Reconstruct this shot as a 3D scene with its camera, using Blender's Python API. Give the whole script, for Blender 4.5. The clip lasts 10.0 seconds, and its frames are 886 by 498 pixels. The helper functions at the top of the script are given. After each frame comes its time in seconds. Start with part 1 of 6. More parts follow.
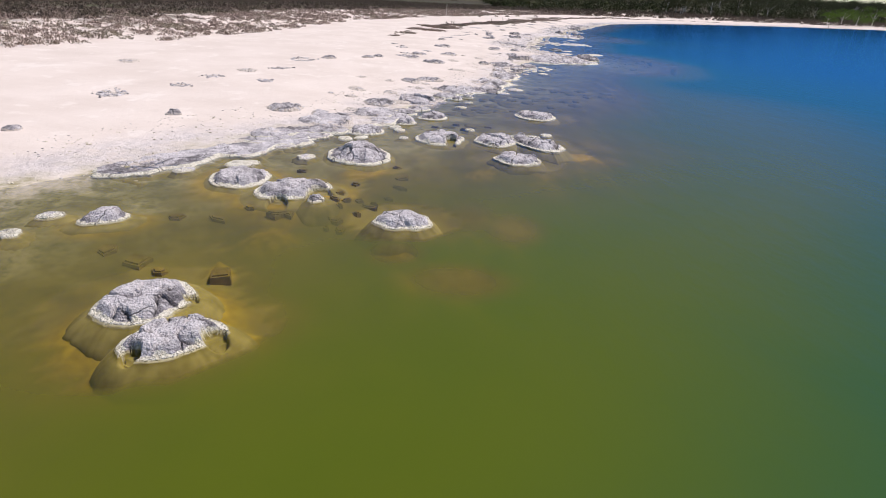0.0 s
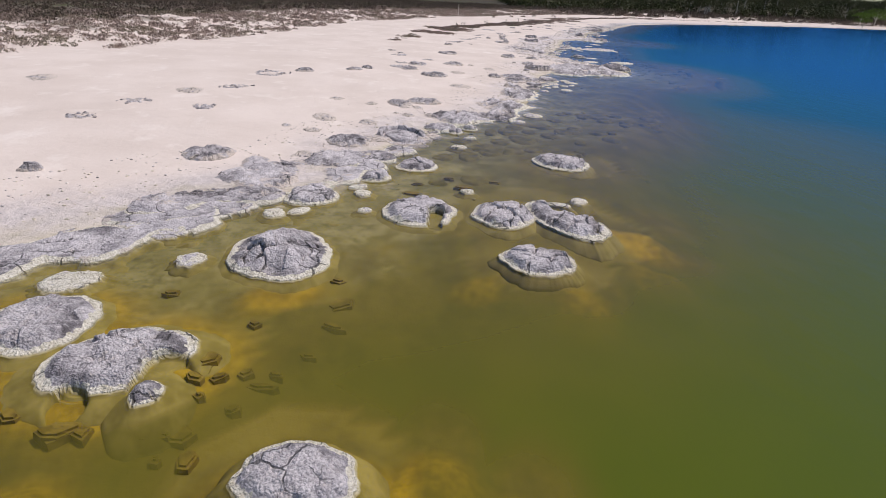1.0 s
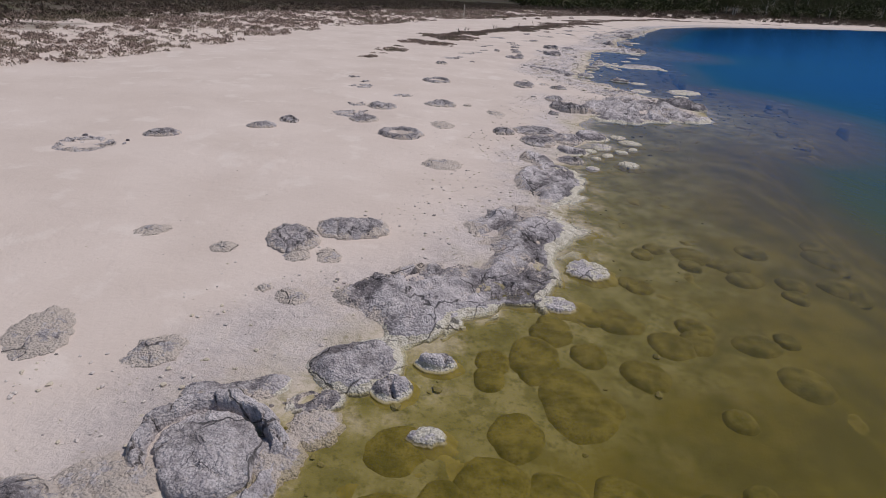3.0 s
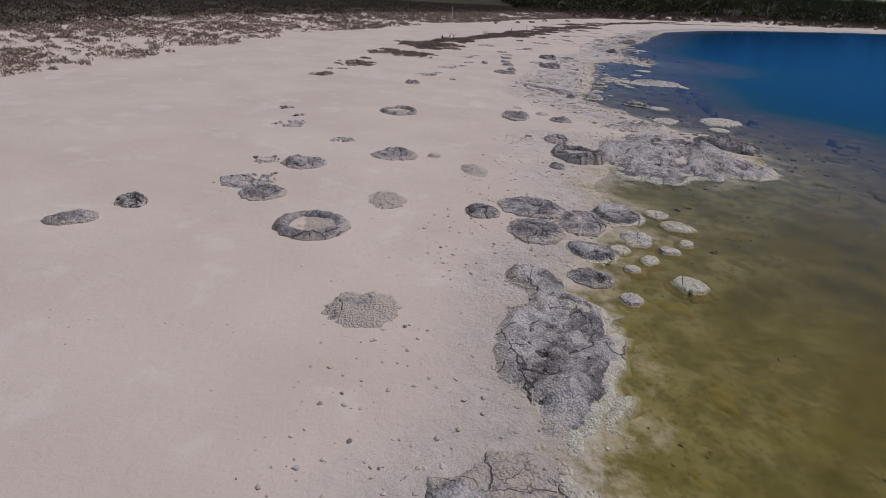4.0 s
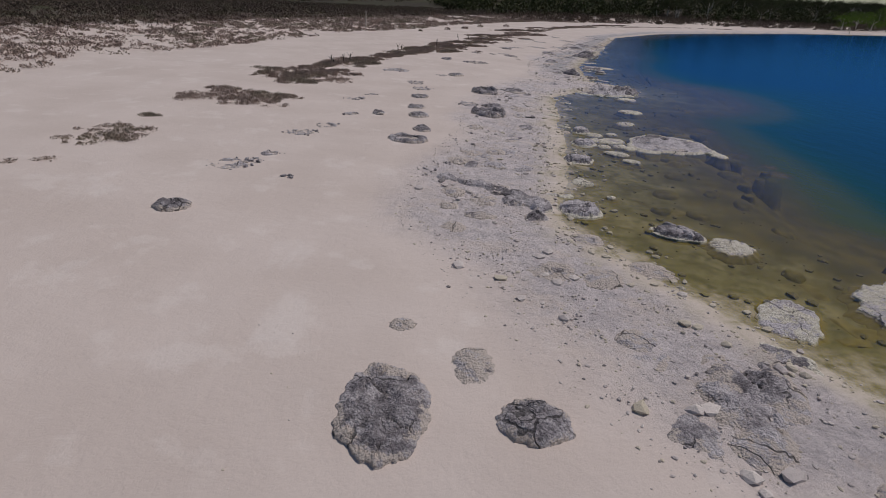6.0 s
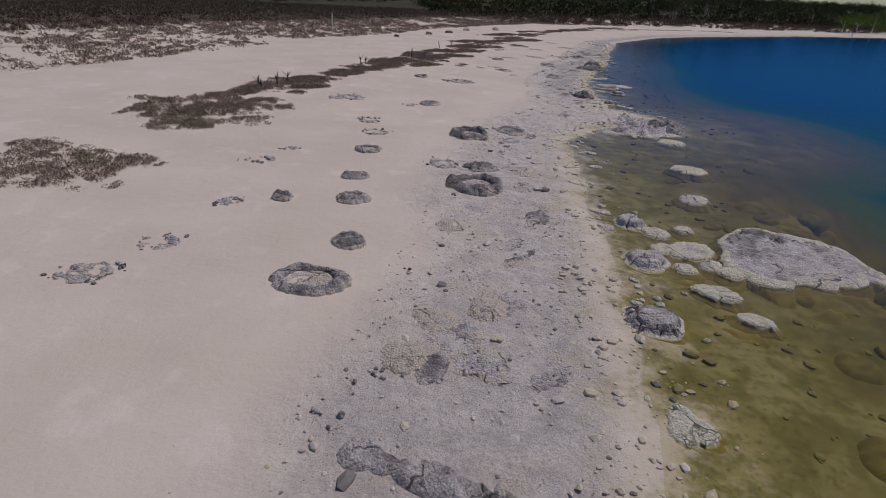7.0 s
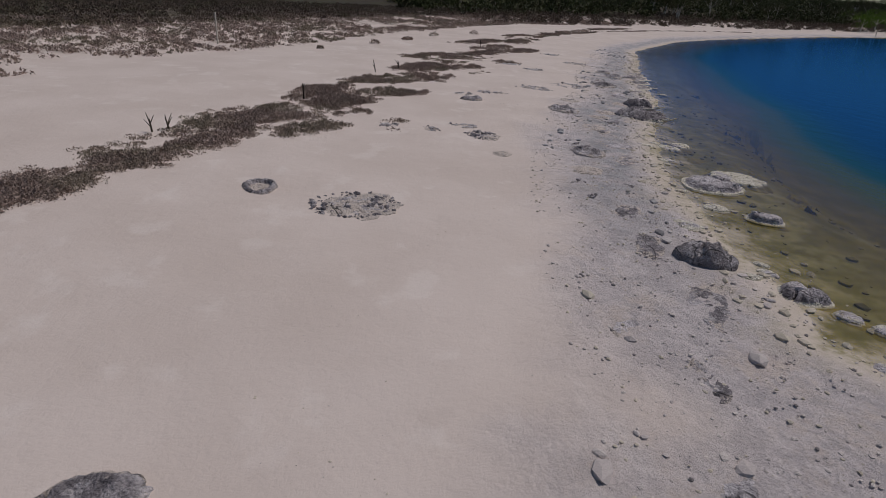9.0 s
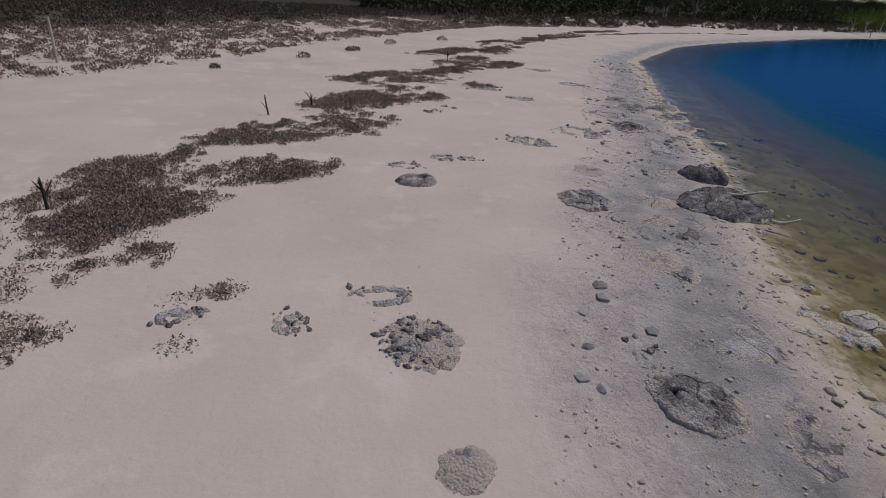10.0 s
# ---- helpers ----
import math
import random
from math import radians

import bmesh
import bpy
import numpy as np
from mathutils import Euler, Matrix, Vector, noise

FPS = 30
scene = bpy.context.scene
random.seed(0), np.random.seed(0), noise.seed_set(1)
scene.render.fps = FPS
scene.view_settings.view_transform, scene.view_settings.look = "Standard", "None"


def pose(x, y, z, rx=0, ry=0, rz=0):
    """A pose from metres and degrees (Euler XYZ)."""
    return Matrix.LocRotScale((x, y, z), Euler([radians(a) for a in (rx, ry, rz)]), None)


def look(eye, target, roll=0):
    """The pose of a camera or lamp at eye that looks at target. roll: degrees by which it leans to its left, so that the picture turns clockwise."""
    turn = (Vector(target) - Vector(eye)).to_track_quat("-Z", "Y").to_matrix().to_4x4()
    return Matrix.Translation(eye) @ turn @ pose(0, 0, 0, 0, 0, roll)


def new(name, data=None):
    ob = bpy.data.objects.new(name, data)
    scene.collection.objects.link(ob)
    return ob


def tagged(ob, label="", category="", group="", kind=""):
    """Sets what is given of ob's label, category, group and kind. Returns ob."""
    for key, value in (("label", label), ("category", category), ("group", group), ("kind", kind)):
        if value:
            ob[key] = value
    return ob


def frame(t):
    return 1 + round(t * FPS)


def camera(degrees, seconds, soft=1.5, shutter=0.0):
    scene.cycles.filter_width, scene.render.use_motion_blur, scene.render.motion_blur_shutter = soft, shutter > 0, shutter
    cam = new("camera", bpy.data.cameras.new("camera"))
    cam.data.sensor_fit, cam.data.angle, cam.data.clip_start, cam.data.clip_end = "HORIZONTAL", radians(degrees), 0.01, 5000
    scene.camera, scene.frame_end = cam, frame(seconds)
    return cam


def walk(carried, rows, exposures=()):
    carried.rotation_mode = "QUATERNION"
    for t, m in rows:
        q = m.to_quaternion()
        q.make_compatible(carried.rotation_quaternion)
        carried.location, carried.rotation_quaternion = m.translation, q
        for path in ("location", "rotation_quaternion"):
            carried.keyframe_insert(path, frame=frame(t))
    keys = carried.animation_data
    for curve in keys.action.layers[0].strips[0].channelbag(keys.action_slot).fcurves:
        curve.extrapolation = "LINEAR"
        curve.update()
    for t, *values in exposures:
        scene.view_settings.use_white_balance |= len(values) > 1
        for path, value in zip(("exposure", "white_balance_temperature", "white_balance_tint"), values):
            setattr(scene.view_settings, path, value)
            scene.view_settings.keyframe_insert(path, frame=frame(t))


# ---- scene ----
# ---- camera ----
ROWS = [
    (0.0, 0.447, 3.275, 4.170, -2.549, -24.960, 3.015),
    (0.5, 0.910, 6.563, 4.180, -1.702, -25.057, 3.015),
    (1.0, 1.265, 9.750, 4.203, -1.069, -25.137, 3.037),
    (1.5, 1.627, 12.877, 4.241, -0.712, -25.227, 3.085),
    (2.0, 1.985, 16.113, 4.289, -0.454, -25.294, 3.129),
    (2.5, 2.152, 19.400, 4.319, -0.159, -25.330, 3.172),
    (3.0, 2.325, 22.740, 4.320, -0.112, -25.336, 3.197),
    (3.2, 2.453, 24.114, 4.320, -0.154, -25.331, 3.205),
    (4.3, 3.578, 32.211, 4.362, -1.314, -25.128, 3.213),
    (4.5, 3.822, 33.719, 4.372, -1.948, -25.096, 3.189),
    (5.0, 4.506, 37.554, 4.397, -4.042, -25.023, 3.113),
    (5.5, 5.237, 41.501, 4.437, -5.515, -24.932, 3.057),
    (5.7, 5.503, 43.137, 4.445, -6.006, -24.895, 3.041),
    (6.8, 7.188, 53.181, 4.394, -7.709, -24.724, 3.072),
    (7.0, 7.587, 55.069, 4.397, -7.853, -24.728, 3.100),
    (7.5, 8.488, 59.853, 4.380, -8.292, -24.808, 3.161),
    (8.0, 9.570, 64.661, 4.300, -8.518, -24.895, 3.173),
    (8.5, 10.836, 69.489, 4.195, -8.728, -24.960, 3.146),
    (9.0, 12.108, 74.683, 4.164, -9.499, -24.950, 3.112),
    (9.5, 13.523, 80.079, 4.128, -10.522, -24.942, 3.116),
    (10.0, 14.973, 85.593, 4.091, -11.820, -24.906, 3.130),
]
cam = camera(78.0, 10.0, soft=0.9)
walk(cam, [(t, pose(x, y, z, 90 + pitch, 0, yaw) @ pose(0, 0, 0, 0, 0, roll)) for t, x, y, z, yaw, pitch, roll in ROWS],
     exposures=[(0.0, 0.25), (1.0, -0.06), (2.5, -0.44), (4.5, -0.95), (5.5, -0.96), (7.5, -1.02), (9.0, -1.09), (10.0, -1.11)])

# ---- light ----
SUN_AZ, SUN_EL = radians(72.0), radians(60.0)
world = bpy.data.worlds.new("sky")
scene.world = world
world.use_nodes = True
wn = world.node_tree.nodes
sky = wn.new("ShaderNodeTexSky")
sky.sky_type = "NISHITA"
sky.sun_disc = False
sky.sun_elevation, sky.sun_rotation = SUN_EL, SUN_AZ
sky.air_density, sky.dust_density, sky.ozone_density = 1.0, 0.4, 3.0
wn["Background"].inputs["Strength"].default_value = 0.085
world.node_tree.links.new(sky.outputs[0], wn["Background"].inputs["Color"])
sun_data = bpy.data.lights.new("sun", "SUN")
sun_data.energy, sun_data.angle, sun_data.color = 3.9, radians(0.6), (1.0, 0.925, 0.865)
sun = new("sun", sun_data)
to_sun = Vector((math.sin(SUN_AZ) * math.cos(SUN_EL), math.cos(SUN_AZ) * math.cos(SUN_EL), math.sin(SUN_EL)))
sun.matrix_world = look((20, 60, 60), Vector((20, 60, 60)) - to_sun)


# ---- noise on the plan ----
def hashed(ix, iy, seed):
    n = (ix * 374761393 + iy * 668265263 + seed * 97463477) & 0xFFFFFFFF
    n = ((n ^ (n >> 13)) * 1274126177) & 0xFFFFFFFF
    return ((n ^ (n >> 16)) & 0xFFFF) / 65535.0


def vnoise(x, y, seed=0):
    x, y = np.asarray(x, float), np.asarray(y, float)
    ix, iy = np.floor(x).astype(np.int64), np.floor(y).astype(np.int64)
    u, v = x - ix, y - iy
    u, v = u * u * (3 - 2 * u), v * v * (3 - 2 * v)
    a, b = hashed(ix, iy, seed), hashed(ix + 1, iy, seed)
    c, d = hashed(ix, iy + 1, seed), hashed(ix + 1, iy + 1, seed)
    return (a * (1 - u) + b * u) * (1 - v) + (c * (1 - u) + d * u) * v


def fbm(x, y, seed=0, octaves=4):
    """Noise from about -1 to 1."""
    total, size, gain = 0.0, 1.0, 0.5
    for n in range(octaves):
        total = total + gain * (2 * vnoise(x * size, y * size, seed + 17 * n) - 1)
        size, gain = size * 2.03, gain * 0.5
    return total


def cells(x, y, seed=0):
    """Nearest and second distances to scattered seeds, and the nearest one's random number."""
    x, y = np.asarray(x, float), np.asarray(y, float)
    ix, iy = np.floor(x).astype(np.int64), np.floor(y).astype(np.int64)
    f1, f2, who = np.full(x.shape, 9.0), np.full(x.shape, 9.0), np.zeros(x.shape)
    for i in (-1, 0, 1):
        for j in (-1, 0, 1):
            cx, cy = ix + i, iy + j
            d = np.hypot(cx + hashed(cx, cy, seed) - x, cy + hashed(cx, cy, seed + 5) - y)
            near = d < f1
            f2 = np.where(near, f1, np.minimum(f2, d))
            who = np.where(near, hashed(cx, cy, seed + 9), who)
            f1 = np.where(near, d, f1)
    return f1, f2, who


def step(a, b, x):
    t = np.clip((x - a) / (b - a), 0, 1)
    return t * t * (3 - 2 * t)


# ---- the lie of the land ----
NEAR_SHORE = [(-9, 13), (-6.7, 15.6), (-5.4, 17.4), (-3.3, 20.2), (-1.5, 20.9), (-0.4, 22.4), (0.3, 25.5), (1, 27.2), (2.4, 29.0),
              (4.2, 31), (5.4, 33.4), (5.9, 37.5), (6.6, 39.2), (7.6, 41.4), (7.3, 43.3), (8.1, 45.0), (9.5, 44.6), (11, 44.9),
              (12.6, 45.2), (13.6, 47.5), (13.2, 50), (12.3, 51), (11.3, 53), (10.6, 54.5), (9.9, 56.8), (10.5, 59), (11.3, 61.2),
              (12.2, 64.5), (12.8, 67), (13.6, 70.2), (14.5, 73.5), (16.4, 75.5), (18, 75.0), (19.4, 75.6), (20, 78), (18.6, 80.2),
              (19.2, 83), (20.2, 87), (22, 91.5), (23.5, 94.8), (26.5, 100), (28.6, 106), (34, 117), (39, 128)]
FAR_SHORE = [(53, 145), (64, 154), (82, 167), (108, 184), (141, 200), (200, 222), (300, 225), (380, 120), (380, -80), (260, -220),
             (60, -240), (-60, -140), (-40, -40), (-20, -4), (-13, 7)]
SCRUB_EDGE = [(-300, -300), (-60, -40), (-36, 14), (-19.5, 36), (-15.2, 44), (-12, 60), (-9, 78), (-4, 89), (2, 106), (8.6, 115), (12, 123),
              (16.8, 131.6), (25, 146), (36, 161), (48, 167.6), (60, 173.5), (75, 180.6), (92, 189), (108, 196), (141, 209), (200, 233), (330, 250), (900, 300)]


def away(x, y, line, closed):
    """Distance from the line, above 0 on its left."""
    pts = np.array(line, float)
    ends = np.roll(pts, -1, 0) if closed else pts[1:]
    best, side = np.full(x.shape, 1e9), np.ones(x.shape)
    for (ax, ay), (bx, by) in zip(pts, ends):
        dx, dy = bx - ax, by - ay
        s = np.clip(((x - ax) * dx + (y - ay) * dy) / (dx * dx + dy * dy), 0, 1)
        d = np.hypot(x - ax - s * dx, y - ay - s * dy)
        cross = dx * (y - ay) - dy * (x - ax)
        # At a shared corner the segment that is met more squarely decides.
        d = d - 1e-6 * np.abs(cross) / np.hypot(dx, dy)
        near = d < best
        best, side = np.where(near, d, best), np.where(near, np.sign(cross), side)
    return best * side


def shore_distance(x, y):
    d = away(x, y, NEAR_SHORE + FAR_SHORE, True)
    d = d - 0.5 * np.interp(y, [10, 14, 36, 46], [0, 1, 1, 0])
    return d + 0.28 * fbm(x * 0.9, y * 0.9, 3, 3) * np.exp(-np.abs(d) / 6)


MOUNDS = []


def mound_rise(x, y, bed=-1.0):
    """How far the ochre mounds cover the place, and how much they lift the bed there."""
    fill, lift = np.zeros(np.shape(x)), np.zeros(np.shape(x))
    wave = 0.12 * fbm(x * 1.7, y * 1.7, 19, 2)
    for px, py, rx, ry, rot, high in MOUNDS:
        c, s = math.cos(radians(rot)), math.sin(radians(rot))
        u, v = ((x - px) * c + (y - py) * s) / rx, ((y - py) * c - (x - px) * s) / ry
        f = 1 - step(0.1, 1.6, np.sqrt(u * u + v * v) + wave)
        fill = np.maximum(fill, f * (0.25 if high > -0.12 else 1.0))
        lift = np.maximum(lift, f * np.maximum(high - bed, 0))
    return fill, lift


def ground_height(x, y, fine=True):
    x, y = np.asarray(x, float), np.asarray(y, float)
    d = shore_distance(x, y)
    land = 0.75 * (1 - np.exp(-np.maximum(d, 0) / 11))
    w = np.maximum(-d, 0) * np.interp(y, [12, 22, 30, 78, 90], [1.0, 0.8, 0.6, 0.6, 1.5])
    bed = -(0.14 * (1 - np.exp(-w / 1.1)) + 0.03 * w + 0.13 * np.maximum(w - 3.0, 0) ** 1.05)
    bed = bed - 2.6 * step(np.interp(y, [76, 88], [4.5, 3.2]), np.interp(y, [76, 88], [10, 8]), -d) * np.interp(y, [20, 45], [0, 1])
    bed = np.maximum(bed, -5.0) + 0.05 * fbm(x * 0.5, y * 0.5, 8, 3) * step(0, 2, w)
    bed = bed + mound_rise(x, y, bed)[1]
    z = np.where(d > 0, land, bed)
    scrub = away(x, y, SCRUB_EDGE, False)
    z = z + 0.5 * step(0, 12, scrub) + 7.0 * step(6, 90, scrub) * step(60, 190, x + 0.35 * y)
    if fine:
        z = z + 0.02 * fbm(x * 1.3, y * 1.3, 4, 4) * step(0.0, 1.5, d) + 0.05 * fbm(x * 0.16, y * 0.16, 6, 2) * step(1, 6, d)
    return z


def ground_at(x, y):
    return float(ground_height(np.array([x]), np.array([y]))[0])


# ---- materials ----
class Nodes:
    """Short ways to write a node material."""

    def __init__(self, name, gloss=0.9):
        self.mat = bpy.data.materials.new(name)
        self.mat.use_nodes = True
        self.tree = self.mat.node_tree
        self.bsdf = self.tree.nodes["Principled BSDF"]
        self.out = self.tree.nodes["Material Output"]
        self.bsdf.inputs["Roughness"].default_value = gloss
        self.bsdf.inputs["Specular IOR Level"].default_value = 0.25
        self.place = self.tree.nodes.new("ShaderNodeNewGeometry").outputs["Position"]

    def link(self, a, b):
        self.tree.links.new(a, b)

    def put(self, socket, value):
        if isinstance(value, bpy.types.NodeSocket):
            self.link(value, socket)
        else:
            socket.default_value = value if not isinstance(value, tuple) else (*value, 1)[:4]

    def noise(self, scale, detail=5.0, rough=0.55, stretch=None):
        n = self.tree.nodes.new("ShaderNodeTexNoise")
        n.inputs["Scale"].default_value, n.inputs["Detail"].default_value, n.inputs["Roughness"].default_value = scale, detail, rough
        if stretch:
            m = self.tree.nodes.new("ShaderNodeMapping")
            m.inputs["Scale"].default_value = stretch
            self.link(self.place, m.inputs["Vector"])
            self.link(m.outputs[0], n.inputs["Vector"])
        else:
            self.link(self.place, n.inputs["Vector"])
        return n.outputs["Fac"]

    def warped(self, scale, by):
        """Position, pushed about by a noise."""
        n = self.tree.nodes.new("ShaderNodeTexNoise")
        n.inputs["Scale"].default_value, n.inputs["Detail"].default_value = scale, 4
        self.link(self.place, n.inputs["Vector"])
        v = self.tree.nodes.new("ShaderNodeVectorMath")
        v.operation = "MULTIPLY_ADD"
        self.link(n.outputs["Color"], v.inputs[0])
        v.inputs[1].default_value = (by, by, by)
        self.link(self.place, v.inputs[2])
        return v.outputs[0]

    def fissures(self, scale, width, by=0.35):
        """1 along winding cracks, 0 elsewhere."""
        n = self.tree.nodes.new("ShaderNodeTexVoronoi")
        n.feature = "DISTANCE_TO_EDGE"
        n.inputs["Scale"].default_value = scale
        self.link(self.warped(scale * 0.9, by), n.inputs["Vector"])
        return self.ramp(n.outputs["Distance"], width * 0.3, width, 1.0, 0.0)

    def voronoi(self, scale, feature="F1", rand=1.0):
        n = self.tree.nodes.new("ShaderNodeTexVoronoi")
        n.feature = feature
        n.inputs["Scale"].default_value, n.inputs["Randomness"].default_value = scale, rand
        self.link(self.place, n.inputs["Vector"])
        return n.outputs["Distance"]

    def attr(self, name):
        n = self.tree.nodes.new("ShaderNodeAttribute")
        n.attribute_name = name
        return n.outputs["Fac"]

    def ramp(self, value, lo, hi, a=0.0, b=1.0):
        n = self.tree.nodes.new("ShaderNodeMapRange")
        n.interpolation_type = "SMOOTHSTEP"
        for key, v in (("From Min", lo), ("From Max", hi), ("To Min", a), ("To Max", b)):
            n.inputs[key].default_value = v
        self.put(n.inputs["Value"], value)
        return n.outputs[0]

    def math(self, op, a, b=0.0):
        n = self.tree.nodes.new("ShaderNodeMath")
        n.operation = op
        self.put(n.inputs[0], a)
        self.put(n.inputs[1], b)
        return n.outputs[0]

    def mix(self, fac, a, b, blend="MIX"):
        n = self.tree.nodes.new("ShaderNodeMix")
        n.data_type, n.blend_type = "RGBA", blend
        self.put(n.inputs[0], fac)
        self.put(n.inputs[6], a)
        self.put(n.inputs[7], b)
        return n.outputs[2]

    def island(self):
        return self.tree.nodes.new("ShaderNodeNewGeometry").outputs["Random Per Island"]

    def bump(self, height, strength, distance):
        n = self.tree.nodes.new("ShaderNodeBump")
        n.inputs["Strength"].default_value, n.inputs["Distance"].default_value = strength, distance
        self.link(height, n.inputs["Height"])
        self.link(n.outputs[0], self.bsdf.inputs["Normal"])

    def colour(self, value):
        self.put(self.bsdf.inputs["Base Color"], value)
        return self


def ground_material():
    m = Nodes("sand_and_lake_bed", 0.95)
    shore, crust, scrub = m.attr("shore"), m.attr("crust"), m.attr("scrub")
    wide, mid, grain = m.noise(0.35, 4), m.noise(1.1, 5, 0.55), m.noise(38, 4, 0.7)
    sand = m.mix(m.ramp(wide, 0.3, 0.7), (0.62, 0.526, 0.476), (0.685, 0.589, 0.54))
    sand = m.mix(m.ramp(mid, 0.57, 0.68, 0, 0.35), sand, (0.78, 0.70, 0.655))
    sand = m.mix(m.ramp(m.noise(0.55, 5, 0.6, (1.0, 0.5, 1.0)), 0.6, 0.7, 0, 0.4), sand, (0.79, 0.715, 0.675))
    sand = m.mix(m.ramp(m.noise(0.8, 6, 0.7), 0.6, 0.75, 0, 0.3), sand, (0.53, 0.45, 0.41))
    sand = m.mix(m.ramp(grain, 0.54, 0.75, 0, 0.22), sand, (0.44, 0.37, 0.33))
    # grey lime crust and its rubble along the water
    rough, speck = m.noise(3.2, 8, 0.7), m.noise(21, 5, 0.75)
    grey = m.mix(m.ramp(rough, 0.38, 0.62), (0.55, 0.49, 0.495), (0.70, 0.625, 0.62))
    grey = m.mix(m.ramp(m.noise(1.7, 6, 0.7), 0.54, 0.66, 0, 0.6), grey, (0.42, 0.38, 0.39))
    grey = m.mix(m.ramp(speck, 0.54, 0.64, 0, 0.4), grey, (0.33, 0.30, 0.295))
    grey = m.mix(m.ramp(speck, 0.36, 0.46, 0.5, 0.0), grey, (0.72, 0.655, 0.635))
    sand = m.mix(m.math("MULTIPLY", crust, m.ramp(m.noise(0.9, 8, 0.75), 0.32, 0.52)), sand, grey)
    slate = m.mix(m.ramp(rough, 0.38, 0.62), (0.22, 0.225, 0.245), (0.40, 0.39, 0.41))
    sand = m.mix(m.math("MULTIPLY", m.attr("slate"), m.ramp(m.noise(1.6, 8, 0.75), 0.38, 0.56, 0, 0.9)), sand, slate)
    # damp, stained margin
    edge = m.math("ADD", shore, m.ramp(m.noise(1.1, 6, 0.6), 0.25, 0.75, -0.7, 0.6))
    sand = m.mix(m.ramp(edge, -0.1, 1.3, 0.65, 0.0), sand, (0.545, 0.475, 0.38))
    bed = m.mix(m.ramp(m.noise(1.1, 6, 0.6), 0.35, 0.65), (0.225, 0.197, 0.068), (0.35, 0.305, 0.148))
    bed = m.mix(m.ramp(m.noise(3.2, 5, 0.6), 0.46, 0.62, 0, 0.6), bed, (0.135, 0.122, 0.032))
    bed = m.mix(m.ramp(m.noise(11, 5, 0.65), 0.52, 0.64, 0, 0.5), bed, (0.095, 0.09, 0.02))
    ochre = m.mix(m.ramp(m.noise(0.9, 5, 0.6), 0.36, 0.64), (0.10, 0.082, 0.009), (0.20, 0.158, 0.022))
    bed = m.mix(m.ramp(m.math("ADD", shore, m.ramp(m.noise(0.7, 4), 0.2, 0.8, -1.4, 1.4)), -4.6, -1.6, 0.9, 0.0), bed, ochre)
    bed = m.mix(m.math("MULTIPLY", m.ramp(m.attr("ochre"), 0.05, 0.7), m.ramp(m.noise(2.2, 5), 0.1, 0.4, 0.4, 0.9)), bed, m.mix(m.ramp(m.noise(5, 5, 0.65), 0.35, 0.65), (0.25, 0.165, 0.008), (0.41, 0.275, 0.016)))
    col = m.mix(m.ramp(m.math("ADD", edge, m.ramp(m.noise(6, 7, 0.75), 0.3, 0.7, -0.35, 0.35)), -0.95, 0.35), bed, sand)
    heath_ground = m.mix(m.ramp(m.noise(0.6, 6, 0.65), 0.35, 0.65), (0.10, 0.08, 0.065), (0.19, 0.155, 0.125))
    heath_ground = m.mix(m.ramp(m.noise(0.12, 4), 0.5, 0.68, 0, 0.8), heath_ground, (0.085, 0.095, 0.035))
    veg = m.math("ADD", scrub, m.ramp(m.noise(0.3, 5, 0.6), 0.25, 0.75, -7, 7))
    # Far ground is darkened to the tone of a heath canopy shading itself.
    heath_ground = m.mix(m.ramp(veg, 15, 40, 0, 0.9), heath_ground, m.mix(m.ramp(m.noise(0.05, 6, 0.65), 0.4, 0.6), (0.040, 0.030, 0.022), (0.052, 0.050, 0.022)))
    col = m.mix(m.ramp(veg, 7, 18), col, heath_ground)
    m.colour(col)
    relief = m.math("ADD", m.math("MULTIPLY", m.noise(4.5, 8, 0.72), 2.6), m.math("MULTIPLY", m.noise(17, 4, 0.6), 0.2))
    relief = m.math("MULTIPLY", relief, m.math("ADD", 0.35, m.math("MULTIPLY", crust, 1.7)))
    m.bump(relief, 0.9, 0.024)
    return m.mat


